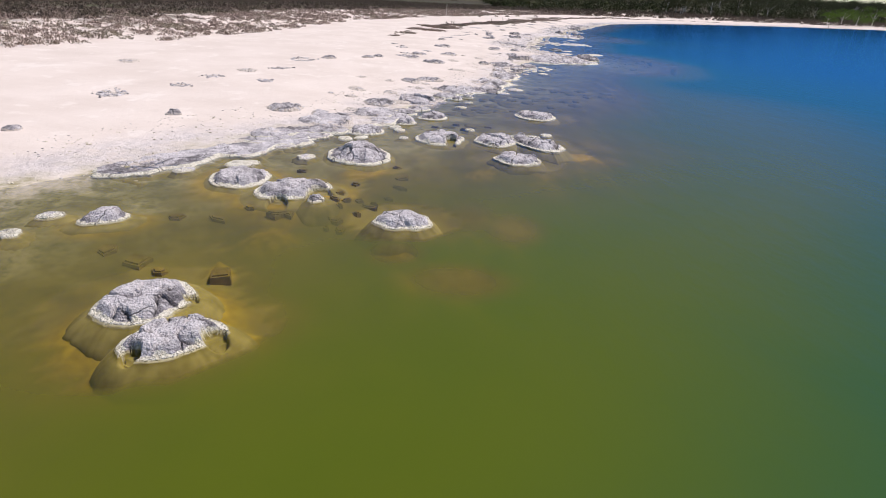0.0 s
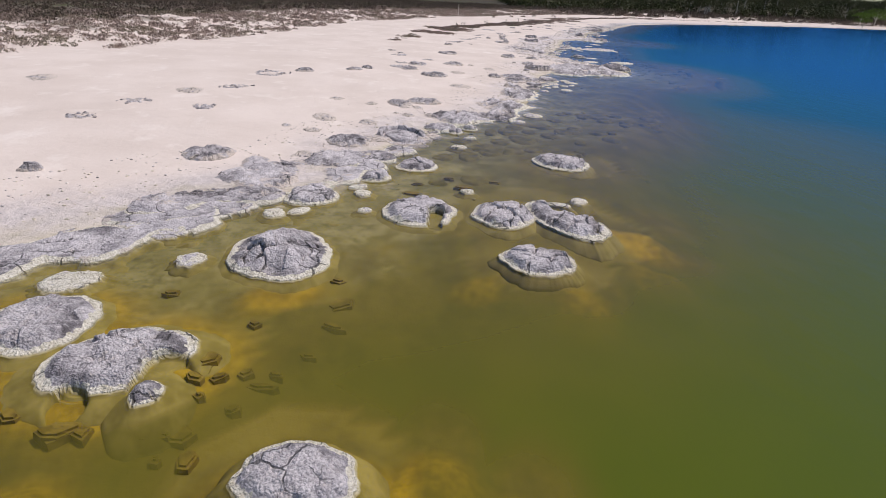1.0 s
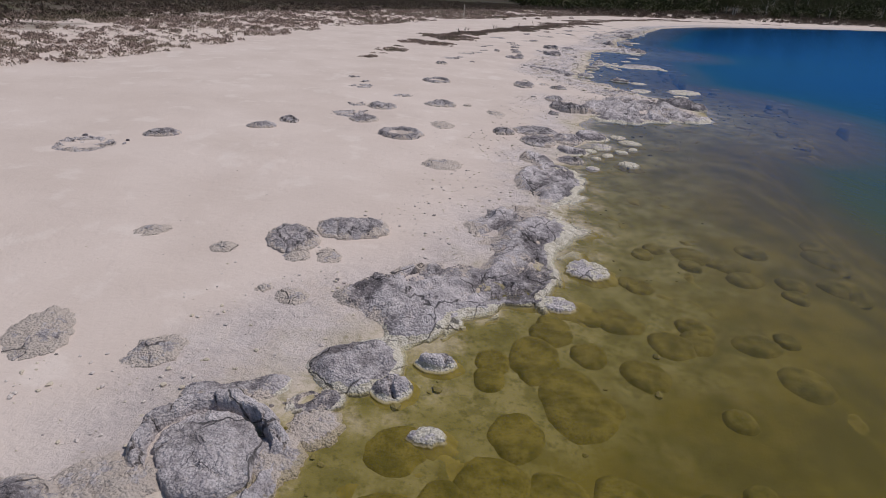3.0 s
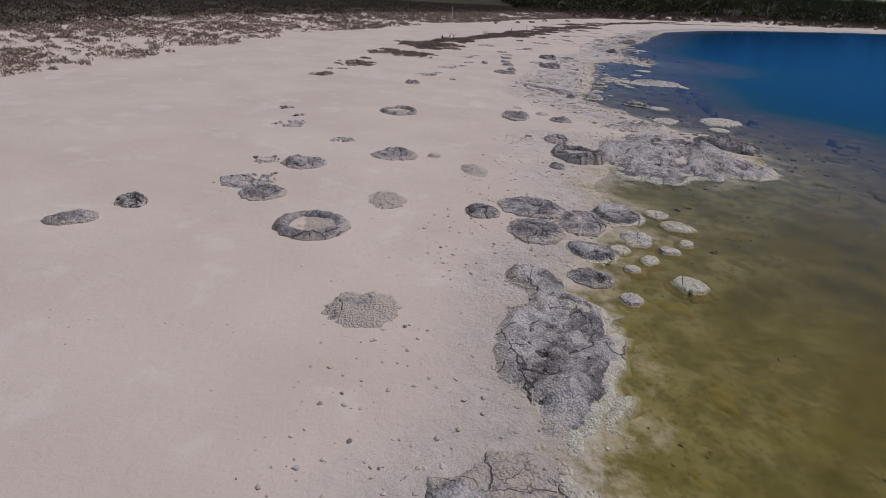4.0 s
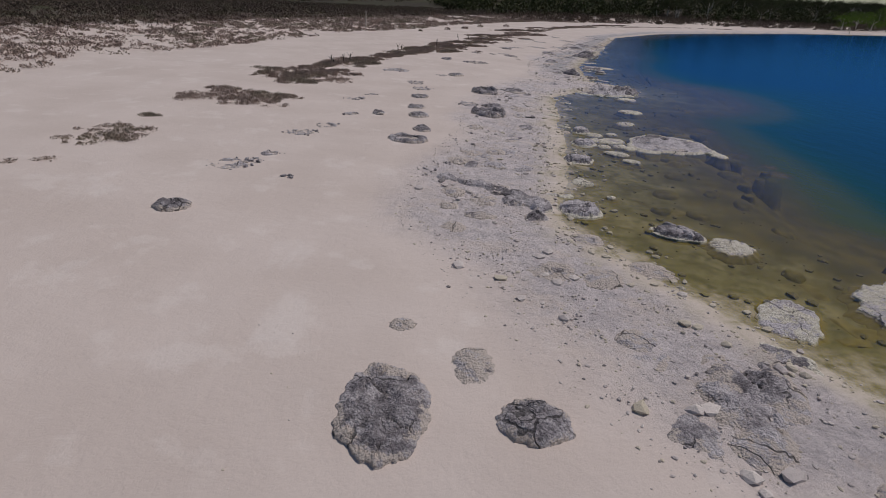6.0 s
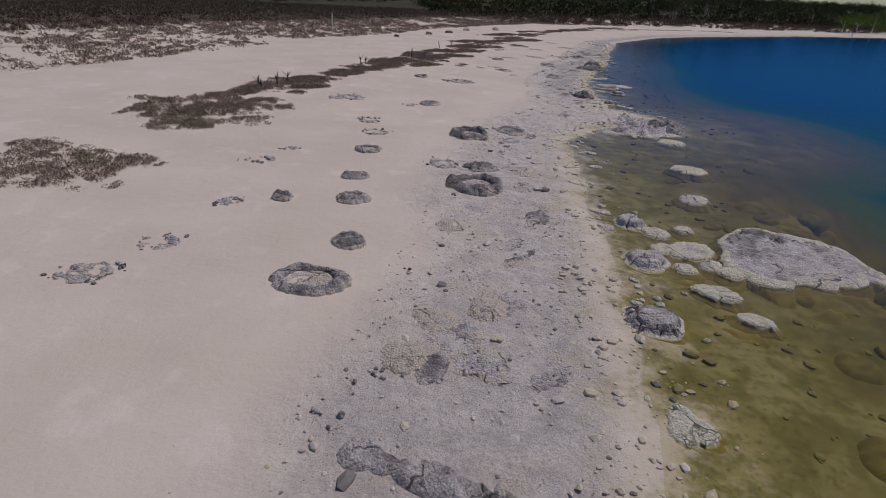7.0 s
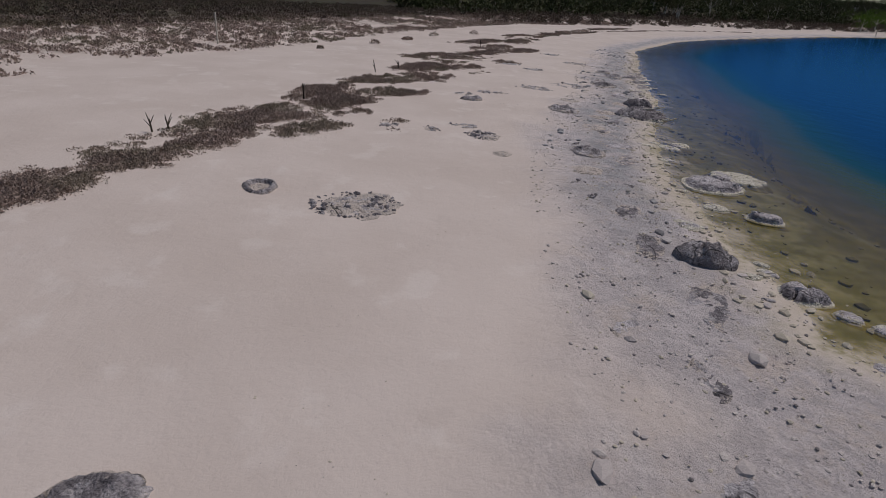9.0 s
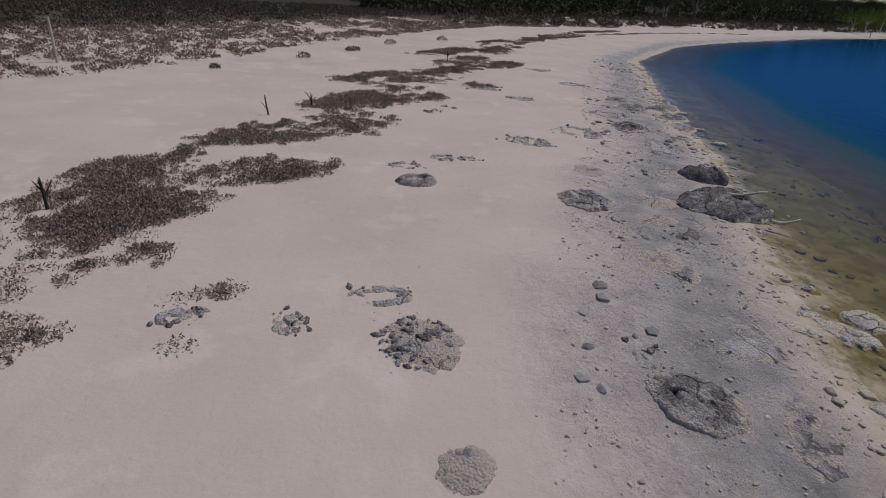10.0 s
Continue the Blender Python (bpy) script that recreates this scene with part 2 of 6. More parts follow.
def rock_material():
    m = Nodes("lime_rock", 0.92)
    rim, tone, wet, dust = m.attr("rim"), m.attr("tone"), m.attr("wet"), m.attr("dust")
    big, fine, speck = m.noise(3.5, 7, 0.65), m.noise(34, 5, 0.75), m.noise(85, 3, 0.75)
    dark = m.mix(m.ramp(big, 0.35, 0.65), (0.125, 0.11, 0.12), (0.25, 0.225, 0.24))
    pale = m.mix(m.ramp(big, 0.35, 0.65), (0.50, 0.455, 0.48), (0.75, 0.69, 0.71))
    col = m.mix(m.ramp(m.math("ADD", tone, m.ramp(m.noise(5, 6, 0.7), 0.25, 0.75, -0.3, 0.3)), 0.0, 1.0), dark, pale)
    # pale lime in patches, dark grains, and the shade in pits between painted dark
    col = m.mix(m.ramp(m.noise(2.4, 7, 0.72), 0.52, 0.60, 0, 0.6), col, (0.69, 0.635, 0.655))
    clump = m.noise(13, 6, 0.72)
    col = m.mix(m.ramp(clump, 0.54, 0.62, 0, 0.32), col, (0.13, 0.118, 0.127))
    col = m.mix(m.ramp(clump, 0.38, 0.46, 0.4, 0), col, (0.74, 0.685, 0.70))
    knob = m.voronoi(30)
    col = m.mix(m.ramp(knob, 0.58, 0.80, 0, 0.3), col, (0.075, 0.068, 0.072))
    col = m.mix(m.ramp(fine, 0.58, 0.66, 0, 0.25), col, (0.085, 0.078, 0.083))
    col = m.mix(m.ramp(speck, 0.54, 0.64, 0, 0.25), col, (0.76, 0.70, 0.705))
    cream = m.mix(m.ramp(m.noise(14, 5, 0.65), 0.42, 0.66), (0.80, 0.745, 0.655), (0.60, 0.54, 0.43))
    cream = m.mix(m.ramp(fine, 0.54, 0.64, 0, 0.5), cream, (0.32, 0.28, 0.21))
    edge = m.ramp(m.math("ADD", rim, m.ramp(m.noise(9, 5, 0.7), 0.25, 0.75, -0.35, 0.35)), 0.4, 0.62)
    col = m.mix(edge, col, cream)
    col = m.mix(m.ramp(m.math("ADD", dust, m.ramp(m.noise(4.5, 8, 0.78), 0.3, 0.7, -0.55, 0.55)), 0.38, 0.66), col, m.mix(m.ramp(speck, 0.5, 0.62), (0.655, 0.565, 0.51), (0.56, 0.49, 0.45)))
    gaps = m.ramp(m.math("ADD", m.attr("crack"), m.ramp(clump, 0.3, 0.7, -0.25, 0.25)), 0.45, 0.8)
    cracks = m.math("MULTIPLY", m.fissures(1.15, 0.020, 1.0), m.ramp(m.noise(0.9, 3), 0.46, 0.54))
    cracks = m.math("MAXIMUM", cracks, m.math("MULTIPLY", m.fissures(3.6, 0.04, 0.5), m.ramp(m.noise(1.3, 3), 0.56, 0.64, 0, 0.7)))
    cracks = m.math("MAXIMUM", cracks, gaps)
    # Cracks tinted dark for the dirt and the shade inside them.
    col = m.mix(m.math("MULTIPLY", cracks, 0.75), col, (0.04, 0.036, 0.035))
    col = m.mix(wet, col, m.mix(m.ramp(big, 0.35, 0.65), (0.20, 0.16, 0.035), (0.31, 0.25, 0.075)))
    m.colour(col)
    knobs = m.math("ADD", m.math("MULTIPLY", knob, -2.0), m.math("MULTIPLY", m.noise(30, 6, 0.7), 2.0))
    knobs = m.math("ADD", knobs, m.math("MULTIPLY", m.noise(8, 7, 0.72), 5.0))
    knobs = m.math("SUBTRACT", knobs, m.math("MULTIPLY", cracks, 1.8))
    m.bump(m.math("MULTIPLY", knobs, m.ramp(wet, 0.1, 0.8, 1.0, 0.03)), 0.9, 0.016)
    return m.mat


def rubble_material():
    m = Nodes("lime_rubble", 0.92)
    one = m.island()
    col = m.mix(one, (0.50, 0.44, 0.43), (0.72, 0.645, 0.605))
    col = m.mix(m.ramp(one, 0.07, 0.13, 0.8, 0.0), col, (0.17, 0.155, 0.155))
    col = m.mix(m.math("MULTIPLY", m.attr("rim"), 0.8), col, m.mix(one, (0.66, 0.58, 0.45), (0.57, 0.50, 0.40)))
    col = m.mix(m.ramp(m.noise(45, 4, 0.7), 0.52, 0.66, 0, 0.35), col, (0.32, 0.285, 0.27))
    col = m.mix(m.attr("slate"), col, m.mix(one, (0.20, 0.205, 0.225), (0.40, 0.395, 0.415)))
    m.colour(m.mix(m.attr("wet"), col, (0.23, 0.195, 0.06)))
    m.bump(m.noise(60, 4, 0.7), 0.7, 0.012)
    return m.mat


def algae_material(name, low, high):
    m = Nodes(name, 0.9)
    col = m.mix(m.ramp(m.noise(4, 6, 0.65), 0.35, 0.65), low, high)
    m.colour(m.mix(m.ramp(m.noise(30, 4, 0.7), 0.5, 0.7, 0, 0.6), col, tuple(v * 0.4 for v in low)))
    m.bump(m.noise(22, 5, 0.7), 0.8, 0.02)
    return m.mat


def water_material():
    m = Nodes("lake_water", 0.03)
    t, nodes = m.tree, m.tree.nodes
    nodes.remove(m.bsdf)
    depth = m.attr("depth")
    murk = nodes.new("ShaderNodeBsdfDiffuse")
    shade = m.mix(m.ramp(depth, 0.35, 1.5), (0.114, 0.096, 0.012), (0.072, 0.096, 0.004))
    shade = m.mix(m.ramp(depth, 1.6, 2.7), shade, (0.018, 0.072, 0.020))
    shade = m.mix(m.ramp(depth, 2.4, 4.6), shade, (0.007, 0.044, 0.074))
    m.put(murk.inputs["Color"], shade)
    clear = nodes.new("ShaderNodeBsdfTransparent")
    m.put(clear.inputs["Color"], m.mix(m.ramp(depth, 0.0, 1.2), (0.95, 0.93, 0.8), (0.78, 0.68, 0.28)))
    body = nodes.new("ShaderNodeMixShader")
    m.put(body.inputs[0], m.math("SUBTRACT", 1.0, m.math("POWER", 2.718, m.math("MULTIPLY", depth, -2.1))))
    m.link(clear.outputs[0], body.inputs[1])
    m.link(murk.outputs[0], body.inputs[2])
    ripple = m.math("ADD", m.noise(1.6, 3, 0.5, (1.0, 0.45, 1.0)), m.math("MULTIPLY", m.noise(7, 3, 0.5, (1.0, 0.6, 1.0)), 0.3))
    bump = nodes.new("ShaderNodeBump")
    bump.inputs["Strength"].default_value, bump.inputs["Distance"].default_value = 0.35, 0.05
    m.link(ripple, bump.inputs["Height"])
    gloss = nodes.new("ShaderNodeBsdfGlossy")
    gloss.inputs["Roughness"].default_value = 0.12
    gloss.inputs["Color"].default_value = (0.062, 0.29, 0.80, 1)
    m.link(bump.outputs[0], gloss.inputs["Normal"])
    fres = nodes.new("ShaderNodeFresnel")
    fres.inputs["IOR"].default_value = 1.37
    m.link(bump.outputs[0], fres.inputs["Normal"])
    top = nodes.new("ShaderNodeMixShader")
    m.link(fres.outputs[0], top.inputs[0])
    m.link(body.outputs[0], top.inputs[1])
    m.link(gloss.outputs[0], top.inputs[2])
    m.link(top.outputs[0], m.out.inputs["Surface"])
    return m.mat


def leaf_material(name, low, high, dry=(0.2, 0.16, 0.11), much=0.4):
    m = Nodes(name, 0.8)
    col = m.mix(m.island(), low, high)
    m.colour(m.mix(m.ramp(m.noise(0.35, 4), 0.45, 0.65, 0, much), col, dry))
    return m.mat


def wood_material():
    m = Nodes("weathered_wood", 0.85)
    g = m.noise(9, 6, 0.6, (6, 6, 0.6))
    m.colour(m.mix(m.ramp(g, 0.3, 0.7), (0.42, 0.37, 0.31), (0.68, 0.63, 0.56)))
    m.bump(g, 0.6, 0.01)
    return m.mat


SAND, ROCK, RUBBLE, WATER, WOOD = ground_material(), rock_material(), rubble_material(), water_material(), wood_material()
PAD_GREEN = algae_material("olive_algae", (0.125, 0.105, 0.016), (0.25, 0.20, 0.045))
PAD_OCHRE = algae_material("ochre_algae", (0.15, 0.105, 0.014), (0.28, 0.20, 0.035))
SAMPHIRE = leaf_material("dry_samphire", (0.19, 0.14, 0.118), (0.43, 0.33, 0.285), (0.20, 0.19, 0.12), 0.5)
HEATH = leaf_material("grey_brown_heath", (0.074, 0.053, 0.043), (0.17, 0.125, 0.10), (0.085, 0.08, 0.042), 0.6)
GREEN = leaf_material("coastal_scrub_leaves", (0.026, 0.034, 0.011), (0.072, 0.082, 0.026), (0.062, 0.050, 0.028), 0.75)
BUSH = leaf_material("bright_bush_leaves", (0.05, 0.095, 0.010), (0.14, 0.23, 0.02), (0.09, 0.12, 0.02), 0.4)


# ---- meshes ----
def mesh_of(name, verts, faces, mat, attrs=None, smooth=True):
    me = bpy.data.meshes.new(name)
    me.from_pydata(np.asarray(verts).tolist(), [], np.asarray(faces).tolist() if not isinstance(faces, list) else faces)
    if attrs:
        for key, values in attrs.items():
            me.attributes.new(key, "FLOAT", "POINT").data.foreach_set("value", np.ascontiguousarray(values, np.float32))
    me.materials.append(mat)
    if smooth:
        me.polygons.foreach_set("use_smooth", [True] * len(me.polygons))
    me.update()
    return me


def part(name, me, parent, label=""):
    ob = new(name, me)
    ob.parent = parent
    return tagged(ob, label) if label else ob


def grid_faces(rows, cols, wrap=False):
    r, c = np.meshgrid(np.arange(rows - 1), np.arange(cols if wrap else cols - 1), indexing="ij")
    a = r * cols + c
    b = r * cols + (c + 1) % cols
    return np.stack([a, b, b + cols, a + cols], -1).reshape(-1, 4)


def subset(verts, faces, attrs, keep):
    """The part of a mesh that the kept faces use."""
    f = faces[keep]
    used = np.unique(f)
    index = np.zeros(len(verts), int)
    index[used] = np.arange(len(used))
    return verts[used], index[f], {k: v[used] for k, v in attrs.items()}


def growing(first, step0, until, rate=1.16):
    out, v, s = [], first, step0
    while v < until:
        s *= rate
        v += s
        out.append(v)
    return out


# ---- submerged growths, which the water's clearness needs first ----
PADS = []


def pad_top(x, y):
    z = np.full(np.shape(x), -99.0)
    for px, py, rx, ry, rot, top, foot in PADS:
        c, s = math.cos(radians(rot)), math.sin(radians(rot))
        u, v = ((x - px) * c + (y - py) * s) / rx, ((y - py) * c - (x - px) * s) / ry
        q = u * u + v * v
        z = np.maximum(z, np.where(q < 2.6, top - (top - foot) * step(0.3, 2.2, q), -99))
    return z


def submerged(name, label, mat, x, y, rx, ry, rot, top, inner=0.35, outer=1.5):
    foot = min(ground_at(x, y), top - 0.12) - 0.05
    rings, around = 12, 36
    s, a = np.meshgrid(np.linspace(0, 1.5, rings), np.linspace(0, 2 * np.pi, around, endpoint=False), indexing="ij")
    wob = 1 + 0.16 * fbm(np.cos(a) * 1.4 + x * 3, np.sin(a) * 1.4 + y * 3, 11, 3)
    u, v = s * rx * wob * np.cos(a), s * ry * wob * np.sin(a)
    z = top - (top - foot) * step(inner, outer, s) + 0.04 * fbm((u + x) * 4, (v + y) * 4, 12, 4)
    me = mesh_of(name, np.stack([u, v, z], -1).reshape(-1, 3), grid_faces(rings, around, True), mat)
    ob = new(name, me)
    ob.matrix_world = pose(x, y, 0, 0, 0, rot)
    PADS.append((x, y, rx, ry, rot, top, foot))
    tagged(ob, label, "underwater growth", "submerged growths")


def pad(x, y, rx, ry, rot):
    submerged("algal_pad", "rounded olive-green algal pad under shallow water", PAD_GREEN, x, y, rx, ry, rot,
              max(-0.17, 0.62 * ground_at(x, y)), 0.65, 1.22)


def mound(x, y, rx, ry, rot, top=0.0):
    """An ochre algae-coated rise of the bed."""
    deep = ground_at(x, y)
    MOUNDS.append((x, y, rx * 1.1, ry * 1.1, rot, top or max(-0.4, 0.45 * deep)))


pad(2.26, 23.29, 0.5, 0.44, -2)
pad(1.28, 22.88, 0.29, 0.26, 6)
pad(1.47, 25.25, 0.29, 0.3, 3)
pad(2.18, 25.53, 0.38, 0.5, -1)
pad(2.91, 26.5, 0.5, 0.66, -5)
pad(4.03, 28.18, 0.47, 0.57, -10)
pad(3.06, 28.66, 0.28, 0.34, -5)
pad(1.93, 26.18, 0.48, 0.41, 2)
pad(2.83, 26.06, 0.41, 0.47, -6)
pad(3.57, 26.4, 0.43, 0.62, -11)
pad(4.24, 26.63, 0.33, 0.37, -16)
pad(2.15, 25.31, 0.34, 0.42, 0)
pad(1.37, 25.09, 0.34, 0.31, 8)
pad(2.17, 23.38, 0.38, 0.24, -0)
pad(4.08, 27.89, 0.53, 0.58, -13)
pad(3.63, 28.84, 0.41, 0.56, -9)
pad(3.27, 27.4, 0.38, 0.43, -8)
pad(3.97, 29.4, 0.39, 0.34, -16)
pad(4.41, 28.96, 0.28, 0.35, -22)
pad(3.64, 28.6, 0.29, 0.41, -15)
pad(5.12, 28.61, 0.38, 0.35, -31)
pad(3.97, 28.16, 0.35, 0.22, -21)
pad(3.0, 28.31, 0.25, 0.3, -7)
pad(5.06, 29.89, 0.45, 0.42, -24)
mound(1.4, 13.79, 0.51, 0.74, -4)
mound(2.25, 13.26, 0.53, 0.7, -11)
mound(-2.5, 13.18, 0.55, 0.46, 27)
mound(-3.07, 11.97, 0.16, 0.24, 36)
mound(0.01, 12.01, 0.41, 0.43, 9)
mound(1.07, 11.01, 0.78, 0.52, -2)
mound(0.38, 18.71, 0.47, 0.51, 12)
mound(2.03, 17.76, 0.39, 0.3, -5)
mound(3.84, 17.31, 0.46, 0.55, -26)
mound(5.55, 20.31, 0.78, 0.83, -28)
mound(5.57, 18.7, 0.61, 0.52, -34)
mound(-1.03, 17.05, 0.56, 0.33, 32)
pad(15.37, 53.58, 0.42, 0.59, -43)
pad(13.41, 59.07, 0.39, 0.49, -47)
pad(12.69, 57.81, 0.31, 0.33, -50)
pad(14.5, 60.75, 0.37, 0.41, -44)
pad(17.28, 67.37, 0.43, 0.58, -49)
pad_rng = random.Random(77)
for n in range(34):
    py = pad_rng.uniform(25.8, 33.5)
    px = float(np.interp(py, [p[1] for p in NEAR_SHORE], [p[0] for p in NEAR_SHORE])) + pad_rng.uniform(0.9, 5.2)
    size = pad_rng.uniform(0.2, 0.48)
    pad(round(px, 2), round(py, 2), size, size * pad_rng.uniform(0.75, 1.1), pad_rng.uniform(0, 90))
for n in range(40):
    py = pad_rng.uniform(44.0, 72.0)
    px = float(np.interp(py, [45, 52, 57, 62, 68, 74], [13.5, 12.5, 10.4, 11.8, 13.2, 15.5])) + pad_rng.uniform(1.6, 6.5)
    size = pad_rng.uniform(0.2, 0.5)
    pad(round(px, 2), round(py, 2), size, size * pad_rng.uniform(0.5, 1.0), pad_rng.uniform(0, 90))
def mound_foot(x, y, rx, ry, rot):
    """The algae-coated foot of a dome."""
    mound(x, y, rx, ry, rot, -0.16)


mound_foot(-3.45, 10.10, 1.09, 0.91, 30)
mound_foot(-2.71, 9.25, 1.03, 0.71, 28)
mound_foot(0.06, 13.49, 0.90, 0.75, 7)
mound_foot(-5.58, 13.10, 0.75, 0.48, 32)
mound_foot(-3.87, 15.85, 1.13, 1.11, 27)
mound_foot(-2.50, 15.19, 1.32, 1.03, 22)
mound(1.98, 21.95, 0.57, 0.53, 0, -0.11)
mound(-2.01, 20.07, 0.60, 0.63, 45, -0.11)
mound(-1.53, 20.24, 0.64, 0.55, 40, -0.11)
mound(-0.21, 20.46, 0.54, 0.51, 27, -0.11)
mound(-0.55, 21.93, 0.61, 0.54, 24, -0.11)
mound(-0.40, 21.51, 0.57, 0.60, 24, -0.11)
mound(4.55, 21.61, 0.58, 0.61, -25, -0.11)
mound(-2.75, 17.85, 0.66, 0.62, 41, -0.11)
mound(-3.54, 18.90, 0.75, 0.66, 41, -0.11)
mound(4.02, 21.3, 0.65, 0.6, -13, -0.11)
mound(-4.17, 17.00, 0.81, 0.73, 19, -0.11)
mound(-5.37, 16.26, 0.66, 0.58, 24, -0.11)
mound(-6.63, 13.15, 0.62, 0.58, 36, -0.11)
mound(-6.79, 12.29, 0.56, 0.62, 39, -0.11)

# shallow beds round the standing domes
mound(-0.23, 22.65, 0.77, 0.56, 19, -0.06)
mound(-1.48, 21.13, 1.10, 1.03, 35, -0.06)
mound(-2.5, 15.19, 1.60, 1.22, 22, -0.07)
mound(-2.71, 9.25, 1.22, 0.80, 28, -0.07)
mound(-3.45, 10.1, 1.29, 1.06, 30, -0.07)
mound(-3.87, 15.85, 1.34, 1.33, 27, -0.06)
mound(-5.58, 13.1, 0.85, 0.49, 32, -0.07)
mound(0.06, 13.49, 1.04, 0.85, 7, -0.07)
mound(0.74, 23.79, 1.05, 0.86, 9, -0.06)
mound(0.92, 20.53, 1.47, 1.43, 14, -0.06)
mound(10.45, 57.39, 1.06, 0.99, -38, -0.06)
mound(11.84, 61.83, 0.99, 0.90, -28, -0.06)
mound(12.17, 56.03, 1.13, 0.62, -27, -0.06)
mound(12.74, 63.95, 0.81, 0.81, -46, -0.06)
mound(13.26, 65.84, 0.68, 0.68, -39, -0.06)
mound(19.2, 81.47, 0.77, 0.67, -41, -0.06)
mound(2.71, 20.51, 1.32, 1.34, -9, -0.06)
mound(20.93, 84.7, 0.77, 0.46, -38, -0.06)
mound(21.19, 87.11, 1.47, 1.43, -33, -0.06)
mound(3.11, 18.38, 1.25, 1.05, -15, -0.06)
mound(3.98, 20.48, 1.18, 2.13, 28, -0.06)
mound(4.75, 24.79, 1.53, 1.34, -18, -0.06)
mound(-1.35, 18.23, 1.76, 1.90, 29, -0.06)


# ---- ground and water ----
v_fine = np.arange(6.0, 112.0, 0.19)
v_axis = np.array([-x for x in growing(-6.0, 0.19, 2600)][::-1] + list(v_fine) + growing(float(v_fine[-1]), 0.19, 3200, 1.05))
u_fine = np.arange(-13.0, 9.0, 0.19)
u_axis = np.array([-x for x in growing(13.0, 0.19, 3000, 1.09)][::-1] + list(u_fine) + growing(float(u_fine[-1]), 0.19, 3000, 1.06))
mid_line = np.interp(v_axis, [-50, 15, 30, 45, 60, 75, 95, 130, 160], [-8, -5, 2, 8, 10, 14, 20, 38, 55])
GX = mid_line[:, None] + u_axis[None, :]
GY = np.repeat(v_axis[:, None], len(u_axis), 1)
GZ, GD, GS = ground_height(GX, GY), shore_distance(GX, GY), away(GX, GY, SCRUB_EDGE, False)
crust = step(0.1, 0.9, GD) * (1 - step(2.4, 4.4, GD + 1.3 * fbm(GX * 0.45, GY * 0.45, 31))) * step(44, 50, GY)
crust = np.maximum(crust, 0.7 * step(0.0, 0.5, GD) * (1 - step(1.0, 2.6, GD + 0.8 * fbm(GX * 0.6, GY * 0.6, 33))) * (1 - step(44, 50, GY)))
slate = step(79, 89, GY) * step(0.7, 1.3, GD) * 0.95 * (1 - step(1.9, 3.2, GD + 0.8 * fbm(GX * 0.7, GY * 0.7, 37)))
lumps = cells(GX * 2.6, GY * 2.6, 41)
GZ = GZ + crust * 0.05 * (fbm(GX * 3.1, GY * 3.1, 35, 3) + 0.6 * (lumps[2] - 0.5)) * step(0, 0.6, GD)
flat = grid_faces(*GX.shape)
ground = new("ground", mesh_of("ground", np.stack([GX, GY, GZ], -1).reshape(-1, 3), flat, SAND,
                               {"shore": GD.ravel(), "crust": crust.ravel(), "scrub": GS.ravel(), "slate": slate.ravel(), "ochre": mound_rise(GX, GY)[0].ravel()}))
tagged(ground, "pale sandy lake shore sloping into the olive lake bed", "ground", kind="structure")


# ---- lime rock growths ----
COUNT = [100]


def round_rock(name, x, y, rx, ry, rot, shape, grain=0.036, reach=1.0, sink=0.15, flare=0.0, ragged=0.06):
    """A rock on a round plan. shape(u, v, s, seed) gives height over its foot and the marks of the surface, s being 1 at its edge."""
    COUNT[0] += 7
    seed = COUNT[0]
    size = max(rx, ry)
    around = int(np.clip(2 * np.pi * size / grain, 36, 210))
    rings = int(np.clip(size / grain, 12, 52))
    s, a = np.meshgrid(np.linspace(0, 1, rings) ** 0.8 * reach, np.linspace(0, 2 * np.pi, around, endpoint=False), indexing="ij")
    wob = 1 + 0.2 * fbm(np.cos(a) * 1.3 + seed * 3.1, np.sin(a) * 1.3, seed, 2) + ragged * fbm(np.cos(a) * 6, np.sin(a) * 6 + seed, seed, 3)
    if flare:
        # closer rings round the waterline
        s = np.where(s > flare, flare + (reach - flare) * np.clip((s - flare) / (reach - flare), 0, 1) ** 1.5, s)
    u, v = s * rx * wob * np.cos(a), s * ry * wob * np.sin(a)
    c, k = math.cos(radians(rot)), math.sin(radians(rot))
    X, Y = x + u * c - v * k, y + u * k + v * c
    base = ground_height(X, Y)
    foot = float(np.maximum(base[-1], -0.6).mean()) if sink < 0.5 else 0.0
    h, marks = shape(X, Y, s, seed)
    z = np.where(s >= reach - 1e-6, np.minimum(base, foot) - (sink if sink < 0.5 else 0.06), np.maximum(base, foot) * 0.5 + foot * 0.5 + h)
    if flare:
        # below the waterline the flanks slope out to the bed
        t = np.clip((s - flare) / (reach - flare), 0, 1)
        z = np.where(s > flare, 0.015 - 0.055 * step(0, 0.16, t) + (np.clip(base, -0.7, 0) + 0.01) * t ** 1.2, z)
        z = np.where(s >= reach - 1e-6, np.minimum(base, 0) - 0.2, z)
        z = z - 0.14 * marks.pop("cut", 0.0) * (s > flare - 0.02)
        marks["wet"] = np.where(s > flare, step(-0.002, -0.035, z + 0.02 * fbm(X * 8, Y * 8, seed, 2)), marks.get("wet", 0.0))
        PADS.append((x, y, rx * 1.05 + 0.08, ry * 1.05 + 0.08, rot, -0.01, min(ground_at(x, y), -0.05)))
    verts = np.stack([u, v, z], -1).reshape(-1, 3)
    marks = {key: np.broadcast_to(val, s.shape).ravel() for key, val in marks.items()}
    return verts, grid_faces(rings, around, True), marks, pose(x, y, 0, 0, 0, rot)


